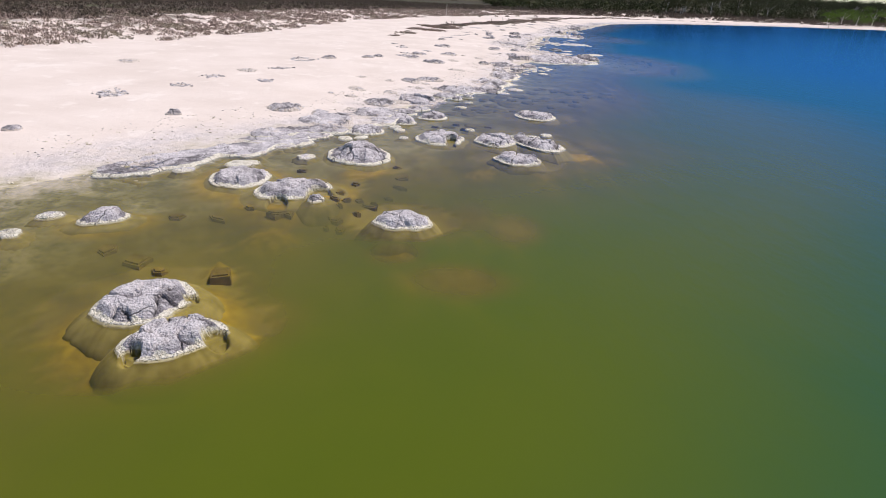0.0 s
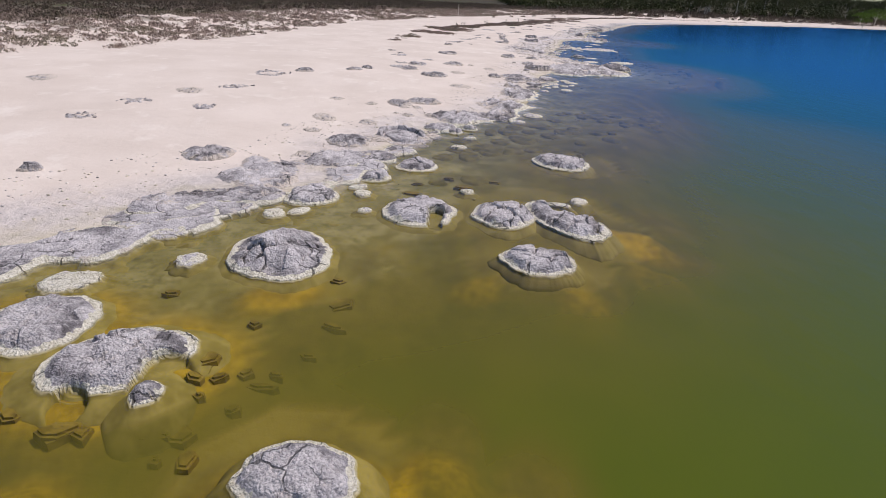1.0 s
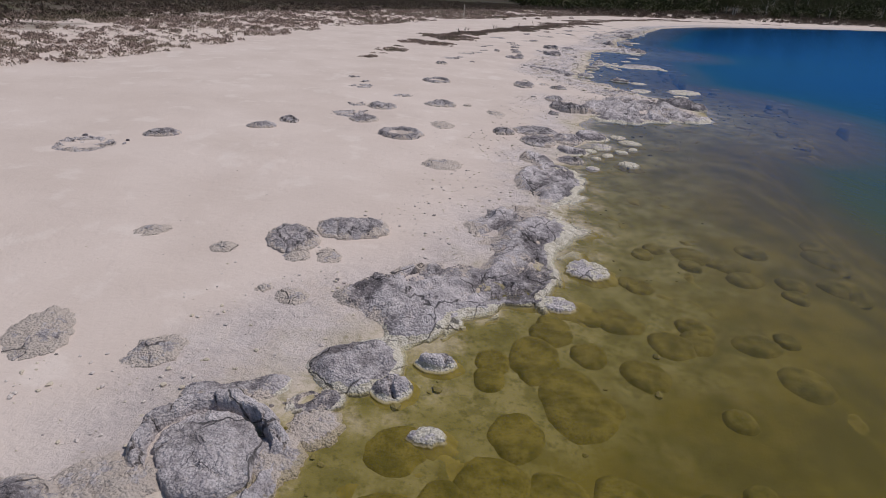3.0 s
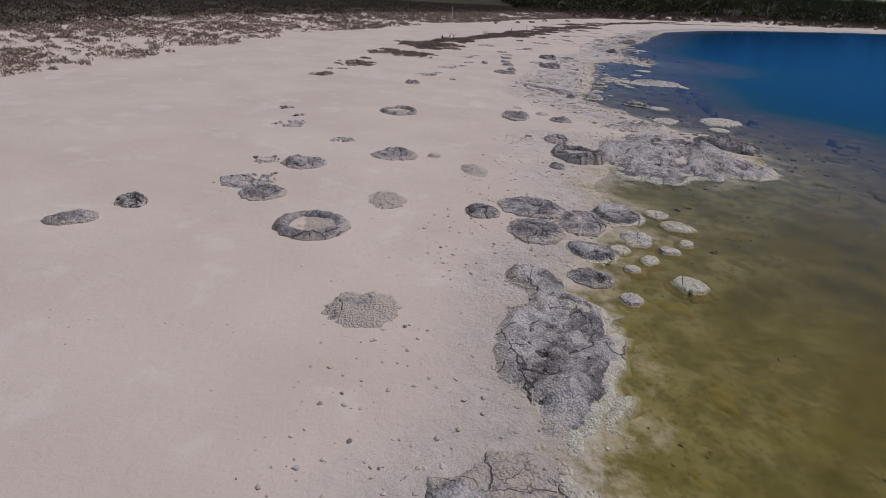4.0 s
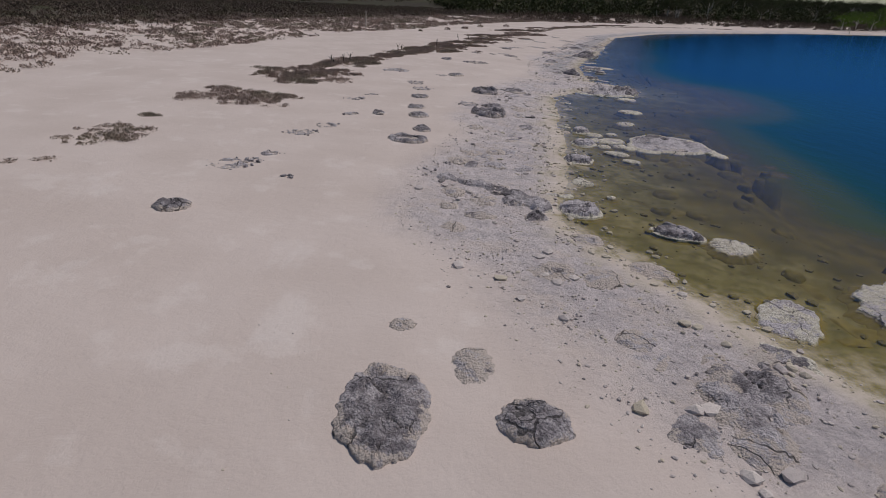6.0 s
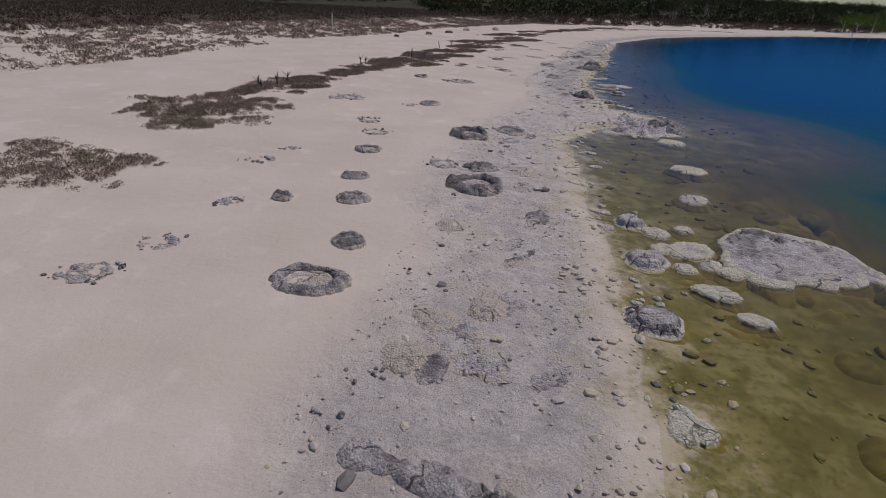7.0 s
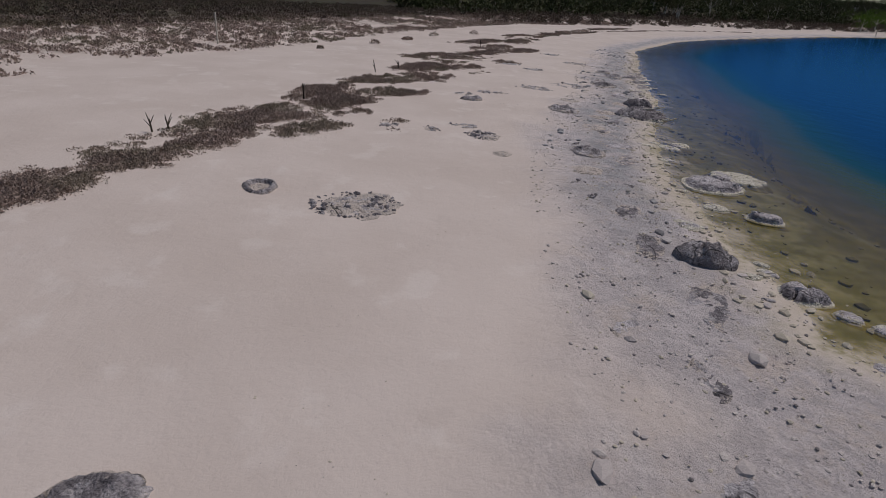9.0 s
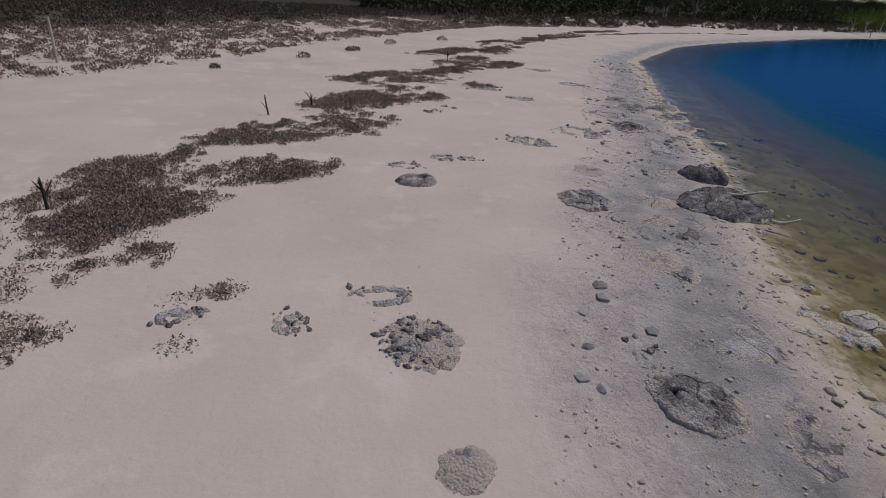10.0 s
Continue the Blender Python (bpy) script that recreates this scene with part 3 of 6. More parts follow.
def cracked(X, Y, size, seed, wide=0.13):
    """Slab offsets and how open the cracks are."""
    wx, wy = X / size + 0.25 * fbm(X * 5, Y * 5, seed, 2), Y / size + 0.25 * fbm(X * 5, Y * 5, seed + 3, 2)
    f1, f2, who = cells(wx, wy, seed)
    gap = 1 - step(0.0, wide, f2 - f1)
    return who - 0.5, gap * step(-0.15, 0.15, fbm(X * 1.7, Y * 1.7, seed + 4, 2))


def joined_runs(faces, keep, least=30):
    """Masks of the kept faces that hang together."""
    mark = np.arange(faces.max() + 1)
    some = faces[keep]
    while True:
        low = mark[some].min(1)
        before = mark.copy()
        for k in range(some.shape[1]):
            np.minimum.at(mark, some[:, k], low)
        mark = mark[mark]
        if (mark == before).all():
            break
    own = np.where(keep, mark[faces[:, 0]], -1)
    values, sizes = np.unique(own[keep], return_counts=True)
    return [own == v for v, n in zip(values, sizes) if n >= least]


def place_rock(name, label, category, group, made, rim_name="", rim_label=""):
    verts, faces, marks, m = made
    def piece(key, keep):
        v, f, k = subset(verts, faces, {n: w for n, w in marks.items() if n != "slab"}, keep)
        return mesh_of(key, v, f, ROCK, k)
    if rim_name:
        low = marks["rim"][faces].mean(1) > 0.5
        runs = joined_runs(faces, low, 1 if name == "thrombolite" else 12)
        if "slab" in marks:
            # each slab between the cracks is a piece of its own
            ob = new(name)
            mine = marks["slab"][faces[:, 0]]
            values, sizes = np.unique(mine[~low], return_counts=True)
            if name == "rock_shelf":
                whole = ~low
                for run in joined_runs(faces, low, 1):
                    if run.sum() < 12:
                        whole |= run
                for value in np.unique(mine[whole]):
                    at = np.flatnonzero(whole & (mine == value))
                    for run in joined_runs(faces[at], np.ones(len(at), bool), 1):
                        one = np.zeros(len(faces), bool)
                        one[at[run]] = True
                        part("slab", piece("slab", one), ob)
                values = []
            for value in values:
                for run in joined_runs(faces, ~low & (mine == value), 1):
                    part("slab", piece("slab", run), ob)
        else:
            taken = np.zeros(len(faces), bool)
            for run in runs:
                taken |= run
            ob = new(name, piece(name, ~taken))
        for run in runs:
            part(rim_name, piece(rim_name, run), ob, rim_label)
    else:
        ob = new(name, mesh_of(name, verts, faces, ROCK, marks))
    ob.matrix_world = m
    return tagged(ob, label, category, group)


def domed(x, y, rx, ry, rot, h, bites=(), size=0.42):
    """A cracked dome that stands in the lake, with a cream salt rim where it meets the water."""
    def shape(X, Y, s, seed):
        who, gap = cracked(X, Y, size, seed, 0.12)
        q = np.clip(s / 0.9, 0, 1)
        cap = step(0.94, 0.70, q + 0.10 * fbm(X * 4, Y * 4, seed, 3))
        top = 0.06 * (1 - q ** 3) + 0.42 * h * cap * (1 + 0.5 * fbm(X * 2.2, Y * 2.2, seed, 3))
        top = top + cap * (0.10 * who * step(0.1, 0.3, h) + 0.035 * fbm(X * 9, Y * 9, seed, 4)) - 0.12 * gap * step(0.97, 0.75, q) + 0.012 * fbm(X * 14, Y * 14, seed, 2)
        cut = np.zeros(X.shape)
        c, k = math.cos(radians(rot)), math.sin(radians(rot))
        for bu, bv, br in bites:
            cx, cy = x + bu * rx * c - bv * ry * k, y + bu * rx * k + bv * ry * c
            near = np.hypot(X - cx, Y - cy) / (br * rx) + 0.15 * fbm(X * 6, Y * 6, seed, 2)
            cut = np.maximum(cut, 1 - step(0.85, 1.1, near))
        top = top * (1 - cut) - 0.09 * cut
        z = np.where(s > 0.9, -0.26 * (s - 0.9) / 0.32, top)
        rim = np.maximum(step(0.76, 0.83, s + 0.09 * fbm(X * 9, Y * 9, seed, 3)), step(0.4, 0.1, cut) * 0 + step(0.05, 0.5, cut))
        wet = step(-0.005, -0.05, z + 0.01 * fbm(X * 8, Y * 8, seed + 1, 2))
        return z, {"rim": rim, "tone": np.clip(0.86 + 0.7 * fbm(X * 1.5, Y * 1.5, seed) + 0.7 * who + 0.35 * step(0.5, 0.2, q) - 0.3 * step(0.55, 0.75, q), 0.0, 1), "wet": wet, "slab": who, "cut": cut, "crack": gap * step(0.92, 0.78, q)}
    made = round_rock("thrombolite", x, y, rx * 1.08, ry * 1.08, rot, shape, 0.024, reach=1.0 + (0.32 if y < 15.5 else 0.14) / rx, sink=0.55, flare=0.9)
    return place_rock("thrombolite", "cracked grey lime dome with cream rim standing in water", "thrombolite", "domes in the lake",
                      made, "salt_rim", "cream salt-crusted waterline rim")


def tall(x, y, rx, ry, rot, h):
    def shape(X, Y, s, seed):
        who, gap = cracked(X, Y, 0.3, seed, 0.15)
        q = np.clip(s / 0.92, 0, 1)
        peak = step(0.85, 0.3, q + 0.12 * fbm(X * 2, Y * 2, seed, 2))
        top = 0.68 * h * (1 - q ** 5) ** 0.8 * (0.28 + 0.62 * peak + 0.25 * fbm(X * 2.4, Y * 2.4, seed, 3))
        top = top + step(1.0, 0.75, q) * ((0.09 + 0.08 * peak) * who + 0.025 * fbm(X * 7, Y * 7, seed, 3)) - 0.13 * gap * step(0.97, 0.7, q)
        z = np.where(s > 0.92, -0.26 * (s - 0.92) / 0.3, top)
        return z, {"rim": step(0.74, 0.9, s + 0.05 * fbm(X * 9, Y * 9, seed)), "tone": np.clip(0.72 + 0.7 * fbm(X * 1.8, Y * 1.8, seed) + 0.5 * who - 0.3 * step(0.6, 0.8, q), 0, 1),
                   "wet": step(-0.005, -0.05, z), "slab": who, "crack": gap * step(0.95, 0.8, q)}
    made = round_rock("thrombolite", x, y, rx * 1.06, ry * 1.06, rot, shape, 0.024, reach=1.0 + 0.14 / rx, sink=0.55, flare=0.92)
    return place_rock("thrombolite", "large tall knobbly grey lime dome with deep cracks", "thrombolite", "domes in the lake", made,
                      "salt_rim", "cream salt-crusted waterline rim")


def bare(x, y, rx, ry, rot, h):
    """A dark weathered dome standing on the sand."""
    def shape(X, Y, s, seed):
        who, gap = cracked(X, Y, 0.33, seed, 0.08)
        top = 0.75 * h * (1 - np.clip(s, 0, 1) ** 2.2) ** 0.8 * (1 + 0.5 * fbm(X * 2.6, Y * 2.6, seed, 3))
        hollow = 0.35 * h * step(0.55, 0.1, s + 0.3 * fbm(X * 2, Y * 2, seed + 2)) * (hashed(np.int64(seed), np.int64(3), 1) > 0.5)
        top = top - hollow + step(1, 0.7, s) * (0.05 * who + 0.045 * fbm(X * 9, Y * 9, seed, 4)) - 0.07 * gap * step(1, 0.75, s)
        tone = 0.2 + 0.5 * fbm(X * 1.8, Y * 1.8, seed) + 0.5 * step(0.72, 1.0, s) + 0.25 * hashed(np.int64(seed), np.int64(8), 1)
        return top, {"rim": 0.0, "tone": np.clip(tone, 0, 1), "wet": 0.0, "crack": gap * step(1, 0.8, s), "dust": 0.75 * step(0.6, 1.0, s + 0.2 * fbm(X * 4, Y * 4, seed))}
    made = round_rock("thrombolite", x, y, rx, ry, rot, shape, 0.028, ragged=0.13)
    return place_rock("thrombolite", "weathered dark grey lime dome on dry sand", "thrombolite", "domes on the beach", made)


def ringed(x, y, rx, ry, rot, h, hollow, tone, label, fill_label):
    h = 0.72 * h

    def shape(X, Y, s, seed):
        who, gap = cracked(X, Y, 0.3, seed, 0.06)
        inner = hollow + 0.12 * fbm(X * 2.4, Y * 2.4, seed, 3)
        across = np.clip((s - inner + 0.05) / (1.04 - inner), 0, 1)
        wall = np.sin(np.pi * across ** 0.85) ** 0.6
        worn = np.clip(0.9 + (1.4 - h * 3) * fbm(X * 1.5 + 9, Y * 1.5, seed + 6, 2), 0.12, 1.25)
        z = h * wall * worn + wall * (0.05 * min(1, h * 4) * who + 0.045 * fbm(X * 7, Y * 7, seed, 4)) - 0.05 * gap * wall
        shade = tone + 0.3 * fbm(X * 2, Y * 2, seed) + 0.2 * who
        return z - 0.05 * (1 - wall), {"rim": 0.0, "tone": np.clip(shade, 0, 1), "wet": 0.0, "crack": gap * wall,
                                       "dust": np.clip(0.9 * step(0.8, 1.0, s) + step(0.5, 0.15, worn), 0, 1) * 0.8}
    ob = place_rock("ring_thrombolite", label, "thrombolite", "ring-shaped growths", round_rock("ring_thrombolite", x, y, rx, ry, rot, shape, 0.03, ragged=0.1))
    n, k = 16, 48
    s, a = np.meshgrid(np.linspace(0, 1, n), np.linspace(0, 2 * np.pi, k, endpoint=False), indexing="ij")
    u, v = s * rx * (hollow + 0.06) * np.cos(a), s * ry * (hollow + 0.06) * np.sin(a)
    z = ground_at(x, y) + (0.3 if h > 0.13 else 0.12) * h + 0.025 * fbm(u * 4 + x, v * 4 + y, 77, 3) + 0.025 * fbm(u * 12 + x, v * 12 + y, 78, 2)
    me = mesh_of("infill", np.stack([u, v, z], -1).reshape(-1, 3), grid_faces(n, k, True), ROCK,
                 {"tone": np.full(n * k, 1.0), "dust": (0.35 if h > 0.13 else 0.8) + 0.5 * fbm(u * 2 + x, v * 2 + y, 79, 2).ravel()})
    part("infill", me, ob, fill_label)
    return ob


def ring(x, y, rx, ry, rot, h):
    return ringed(x, y, rx, ry, rot, h, 0.58, 0.2, "dark knobbly lime ring around a pale sandy hollow", "pale crusted sand infill")


def sunken_ring(x, y, rx, ry, rot, h):
    return ringed(x, y, rx, ry, rot, h, 0.6, 0.42, "low worn lime ring with broken rim in sand", "pale sand infill")


def moated(x, y, rx, ry, rot, h):
    """A cracked dome in a half ring of lime, with a dark gap between them."""
    def shape(X, Y, s, seed):
        who, gap = cracked(X, Y, 0.24, seed, 0.14)
        slab, split = cracked(X, Y, 0.4, seed + 2, 0.1)
        jag = 0.05 * fbm(X * 5, Y * 5, seed, 3)
        far = step(-0.35, 0.25, ((Y - y) - 0.25 * (X - x)) / ry + 0.1 * fbm(X * 2, Y * 2, seed, 2))
        wall = step(1.0, 0.86, s) * step(0.70, 0.75, s + jag)
        dome = step(0.70, 0.6, s + jag)
        z = wall * (h * (0.15 + 0.85 * far) + 0.05 * who - 0.06 * gap) + dome * (0.75 * h * (1 - 0.5 * s) + 0.05 * slab - 0.05 * split)
        z = z + 0.02 * fbm(X * 12, Y * 12, seed, 3) - 0.1 * (1 - np.maximum(wall, dome)) * step(0.95, 0.85, s)
        return z, {"rim": 0.0, "tone": np.clip(0.92 + 0.6 * fbm(X * 2, Y * 2, seed) + 0.5 * slab, 0, 1), "wet": 0.0, "dust": 0.7 * step(0.85, 1.0, s),
                   "crack": np.maximum(gap * wall, split * dome), "core": dome}
    verts, faces, marks, m = round_rock("ring_thrombolite", x, y, rx, ry, rot, shape, 0.022, ragged=0.05)
    core = marks.pop("core")[faces].mean(1) > 0.5
    ob = new("ring_thrombolite")
    ob.matrix_world = m
    for name, keep in (("half_ring", ~core), ("dome", core)):
        v, f, k = subset(verts, faces, marks, keep)
        part(name, mesh_of(name, v, f, ROCK, k), ob)
    return tagged(ob, "cracked grey lime dome inside a raised half ring", "thrombolite", "ring-shaped growths")


def flush(x, y, rx, ry, rot, h):
    """A growth worn down nearly to the sand."""
    def shape(X, Y, s, seed):
        rough = fbm(X * 5, Y * 5, seed, 4)
        who, gap = cracked(X, Y, 0.2, seed, 0.15)
        top = (h + 0.02) * (1 - s ** 2.2) + step(1, 0.6, s) * (0.03 * rough + 0.02 * who) - 0.02 * gap
        return top - 0.015, {"rim": 0.0, "tone": np.clip(0.7 + 0.5 * rough, 0, 1), "wet": 0.0, "dust": np.clip(0.7 + 0.5 * step(0.5, 1.0, s) + 0.5 * rough, 0, 1)}
    made = round_rock("worn_thrombolite", x, y, rx, ry, rot, shape, 0.04, ragged=0.2)
    return place_rock("worn_thrombolite", "pale grey lime crust worn almost level with sand", "thrombolite", "worn growths", made)


def pale(x, y, rx, ry, rot, h):
    """A cream limestone at the waterline."""
    def shape(X, Y, s, seed):
        who, gap = cracked(X, Y, 0.5, seed, 0.06)
        top = (0.2 * h + 0.008) * (1 - np.clip(s / 0.95, 0, 1) ** 3) ** 0.7 * (1 + 0.3 * fbm(X * 3, Y * 3, seed, 3)) - 0.05 * gap * step(0.95, 0.7, s)
        top = top + 0.012 * fbm(X * 14, Y * 14, seed, 3)
        z = np.where(s > 0.95, -0.2 * (s - 0.95) / 0.25, top)
        lift = 0.015 if ground_at(x, y) < 0.05 else 0.0
        return z + lift, {"rim": np.clip(0.72 + 0.9 * fbm(X * 2.5, Y * 2.5, seed, 3), 0.1, 1), "tone": 0.95, "wet": step(0.0, -0.05, z + lift)}
    deep = ground_at(x, y) < 0.02
    made = round_rock("limestone", x, y, rx, ry, rot, shape, 0.035, 1.0 + 0.22 / rx if deep else 1.2, 0.6 if deep else 0.15, 0.95 if deep else 0.0, 0.22)
    return place_rock("limestone", "flat cream limestone slab lying at the waterline", "stone", "cream stones at the water", made)


def chunk_mesh(seed):
    rng = random.Random(seed)
    bm = bmesh.new()
    bmesh.ops.create_icosphere(bm, subdivisions=1, radius=1.0)
    for v in bm.verts:
        v.co *= rng.uniform(0.6, 1.15)
        v.co.z *= 0.75
    me = bpy.data.meshes.new("rock_chunk")
    bm.to_mesh(me)
    bm.free()
    me.materials.append(ROCK)
    tone = 0.05 + 0.1 * seed
    me.attributes.new("tone", "FLOAT", "POINT").data.foreach_set("value", [tone] * len(me.vertices))
    return me


CHUNKS = [chunk_mesh(n) for n in range(8)]


def crumbling(x, y, rx, ry, rot, h, tone, chunks, label):
    """Broken blocks in a rough ring, with loose lumps."""
    def shape(X, Y, s, seed):
        who, gap = cracked(X, Y, 0.15, seed, 0.2)
        stand = step(0.0, 0.3, 0.38 + fbm(X * 1.6, Y * 1.6, seed + 1, 3) + 0.35 * step(0.3, 0.8, s)) * step(1.0, 0.8, s)
        z = stand * (0.55 * h + 0.7 * h * who + 0.02 * fbm(X * 14, Y * 14, seed, 2)) - 0.07 * gap * stand - 0.04
        return z, {"rim": 0.0, "tone": np.clip(tone + 0.5 * who + 0.2 * fbm(X * 3, Y * 3, seed), 0, 1), "wet": 0.0, "dust": 0.5 * step(0.06, 0.0, z)}
    ob = place_rock("broken_thrombolite", label, "thrombolite", "broken growths", round_rock("broken_thrombolite", x, y, rx, ry, rot, shape, 0.033))
    rng = random.Random(int(x * 100) * 31 + int(y * 100))
    back = ob.matrix_world.inverted()
    for n in range(chunks):
        a, d = rng.uniform(0, 6.283), rng.uniform(0.45, 1.2)
        px, py, r = d * rx * math.cos(a), d * ry * math.sin(a), 0.015 + 0.05 * rng.random() ** 2
        at = ob.matrix_world @ Vector((px, py, 0))
        lump = part("rock_chunk", rng.choice(CHUNKS), ob)
        lump.matrix_basis = back @ Matrix.Translation((at.x, at.y, ground_at(at.x, at.y) + 0.3 * r)) @ \
            Euler((rng.uniform(-0.5, 0.5), rng.uniform(-0.5, 0.5), rng.uniform(0, 6))).to_matrix().to_4x4() @ Matrix.Diagonal((r * 1.3, r, r, 1))
    return ob


def broken(x, y, rx, ry, rot, h):
    return crumbling(x, y, rx, ry, rot, 0.75 * h, 0.62 if h > 0.05 else 0.75, 14 if h > 0.05 else 5, "crumbling brown-grey lime growth broken into blocks")


def crumbled(x, y, rx, ry, rot, h):
    ob = flush(x, y, rx * 1.15, ry * 1.15, rot, 0.03) if rx < 0.7 else flush(x, y, rx * 1.1, ry * 1.1, rot, 0.035)
    tagged(ob, "collapsed dark lime dome of loose blocks on sand", "thrombolite", "broken growths")
    rng = random.Random(int(x * 100) * 17 + int(y * 100))
    back = ob.matrix_world.inverted()
    for n in range(110 if rx < 0.7 else 190):
        a, d = rng.uniform(0, 6.283), rng.uniform(0.0, 1.0) ** (0.45 if rx < 0.7 else 0.2)
        if rx > 0.7 and n % 2:
            a, d = rng.uniform(-0.9, 0.5), rng.uniform(0.35, 1.0)
        r = (0.018 + 0.06 * rng.random() ** 2) * (1.2 - 0.4 * d)
        at = pose(x, y, 0, 0, 0, rot) @ Vector((d * rx * math.cos(a), d * ry * math.sin(a), 0))
        lump = part("rock_chunk", rng.choice(CHUNKS[:5]), ob)
        lump.matrix_basis = back @ Matrix.Translation((at.x, at.y, ground_at(at.x, at.y) + 0.05 * r + 0.05 * (1 - d))) @ \
            Euler((rng.uniform(-0.5, 0.5), rng.uniform(-0.5, 0.5), rng.uniform(0, 6))).to_matrix().to_4x4() @ Matrix.Diagonal((r * 1.4, r, r, 1))
    return ob


def dark_ledge(x, y, rx, ry, rot, h):
    """A tilted dark slab at the water's edge."""
    def shape(X, Y, s, seed):
        who, gap = cracked(X, Y, 0.4, seed, 0.1)
        ridge = 1 - np.abs(fbm((X - Y * 0.4) * 2.2, (Y + X * 0.4) * 1.1, seed, 3)) * 1.8
        top = h * (1 - s ** 2.6) ** 0.7 * (0.65 + 0.45 * ridge) + step(1, 0.7, s) * (0.08 * who + 0.02 * fbm(X * 12, Y * 12, seed, 3)) - 0.1 * gap * step(1, 0.8, s)
        return top, {"rim": step(0.1, 0.02, top) * 0.8, "tone": np.clip(0.12 + 0.3 * fbm(X * 2, Y * 2, seed), 0, 1), "wet": 0.0}
    made = round_rock("rock_ledge", x, y, rx, ry, rot, shape, 0.04, 1.0, 0.3)
    return place_rock("rock_ledge", "dark tilted lime rock ledge at water's edge", "rock", "dark ledges", made)


def shelf(label, lobes, h=0.2, tone=0.6, patchy=0.0, grain=0.055, dusty=1.0):
    """A continuous lime platform of merged lobes, lying between sand and water."""
    COUNT[0] += 7
    seed = COUNT[0]
    reach = max(max(l[2], l[3]) for l in lobes) * 1.5 + 0.4
    x0, x1 = min(l[0] for l in lobes) - reach, max(l[0] for l in lobes) + reach
    y0, y1 = min(l[1] for l in lobes) - reach, max(l[1] for l in lobes) + reach
    X, Y = np.meshgrid(np.arange(x0, x1, grain), np.arange(y0, y1, grain))
    field = np.zeros(X.shape)
    for cx, cy, rx, ry, rot in lobes:
        c, k = math.cos(radians(rot)), math.sin(radians(rot))
        u, v = ((X - cx) * c + (Y - cy) * k) / rx, ((Y - cy) * c - (X - cx) * k) / ry
        field = field + np.exp(-1.6 * (u * u + v * v))
    f1, f2, who0 = cells(X * 1.5, Y * 1.5, seed + 50)
    field = field + 0.2 * fbm(X * 1.3, Y * 1.3, seed, 4) + 0.2 * (who0 - 0.5)
    level = field - 0.26 - patchy * (0.12 + np.maximum(0.6 * fbm(X * 1.1, Y * 1.1, seed + 21, 4), -0.1))
    # layers that run along the shore
    su, sv = X * 0.82 - Y * 0.57, X * 0.57 + Y * 0.82
    layer = fbm(su * 2.6 + 0.4 * fbm(X, Y, seed, 2), sv * 0.9, seed + 31, 4)
    who, gap = cracked(X, Y, 0.95, seed, 0.065)
    lump, gap2 = cracked(X, Y, 0.24, seed + 2, 0.12)
    base = ground_height(X, Y)
    inland = step(0.0, 0.06, base)
    body = step(0.0, 0.34 + 0.28 * inland * dusty, level)
    swell = 1 - np.clip(f1 / 0.75, 0, 1) ** 2
    rough = min(1.0, max(0.3, h / 0.13))
    rise = body * (h * (0.45 + 0.55 * swell) + rough * (0.09 * who + 0.05 * lump + 0.06 * fbm(X * 6, Y * 6, seed, 4) + 0.16 * layer) - min(0.12, 0.7 * h) * gap - min(0.03, 0.2 * h) * gap2) + rough * body * 0.03 * fbm(X * 16, Y * 16, seed + 5, 2)
    z = np.maximum(base, 0.0) * 0.8 + rise + 0.045 * step(0.0, 0.08, level) * (1 - body) * (1 - inland) - 0.06 * (1 - body) * inland
    z = np.where(level < 0, np.where(base < 0, np.maximum(base - 0.1, (base - 0.1) * np.clip(-level / 0.24, 0, 1)), base - 0.1), z)
    rim = step(0.19, 0.07, level + 0.08 * fbm(X * 4, Y * 4, seed, 3)) * step(0.07, 0.01, base)
    marks = {"rim": rim.ravel(), "tone": np.clip(tone - 0.25 + 1.0 * fbm(X * 1.1, Y * 1.1, seed + 8, 4) + 1.3 * layer + 0.4 * (who0 - 0.5), 0, 1).ravel(),
             "wet": (step(-0.005, -0.05, z) * step(0.03, -0.03, level)).ravel(), "slab": who.ravel(),
             "dust": np.clip(step(0.75, 0.05, level + 0.2 * fbm(X * 2, Y * 2, seed, 3)) * inland * 1.2 * dusty + 0.4 * dusty * step(0.0, 0.35, fbm(X * 0.9, Y * 0.9, seed + 12, 3)), 0, 1.2).ravel(),
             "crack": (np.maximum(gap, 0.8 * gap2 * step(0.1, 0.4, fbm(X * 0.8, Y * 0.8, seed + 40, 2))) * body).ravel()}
    faces = grid_faces(*X.shape)
    keep = ((level - np.where(base < 0, -0.28, -0.06)).ravel()[faces] > 0).all(1)
    verts = np.stack([X, Y, z], -1).reshape(-1, 3)
    runs = sorted(joined_runs(faces, keep, 80), key=lambda r: -r.sum())
    made = subset(verts, faces, marks, runs[0])
    ob = place_rock("rock_shelf", label, "rock shelf", "lime shelves", (made[0], made[1], made[2], Matrix()),
                    "salt_edge", "cream salt-crusted edge")
    for run in runs[1:]:
        v, f, k = subset(verts, faces, {n: w for n, w in marks.items() if n != "slab"}, run)
        part("outlying_slab", mesh_of("outlying_slab", v, f, ROCK, k), ob)
    return ob


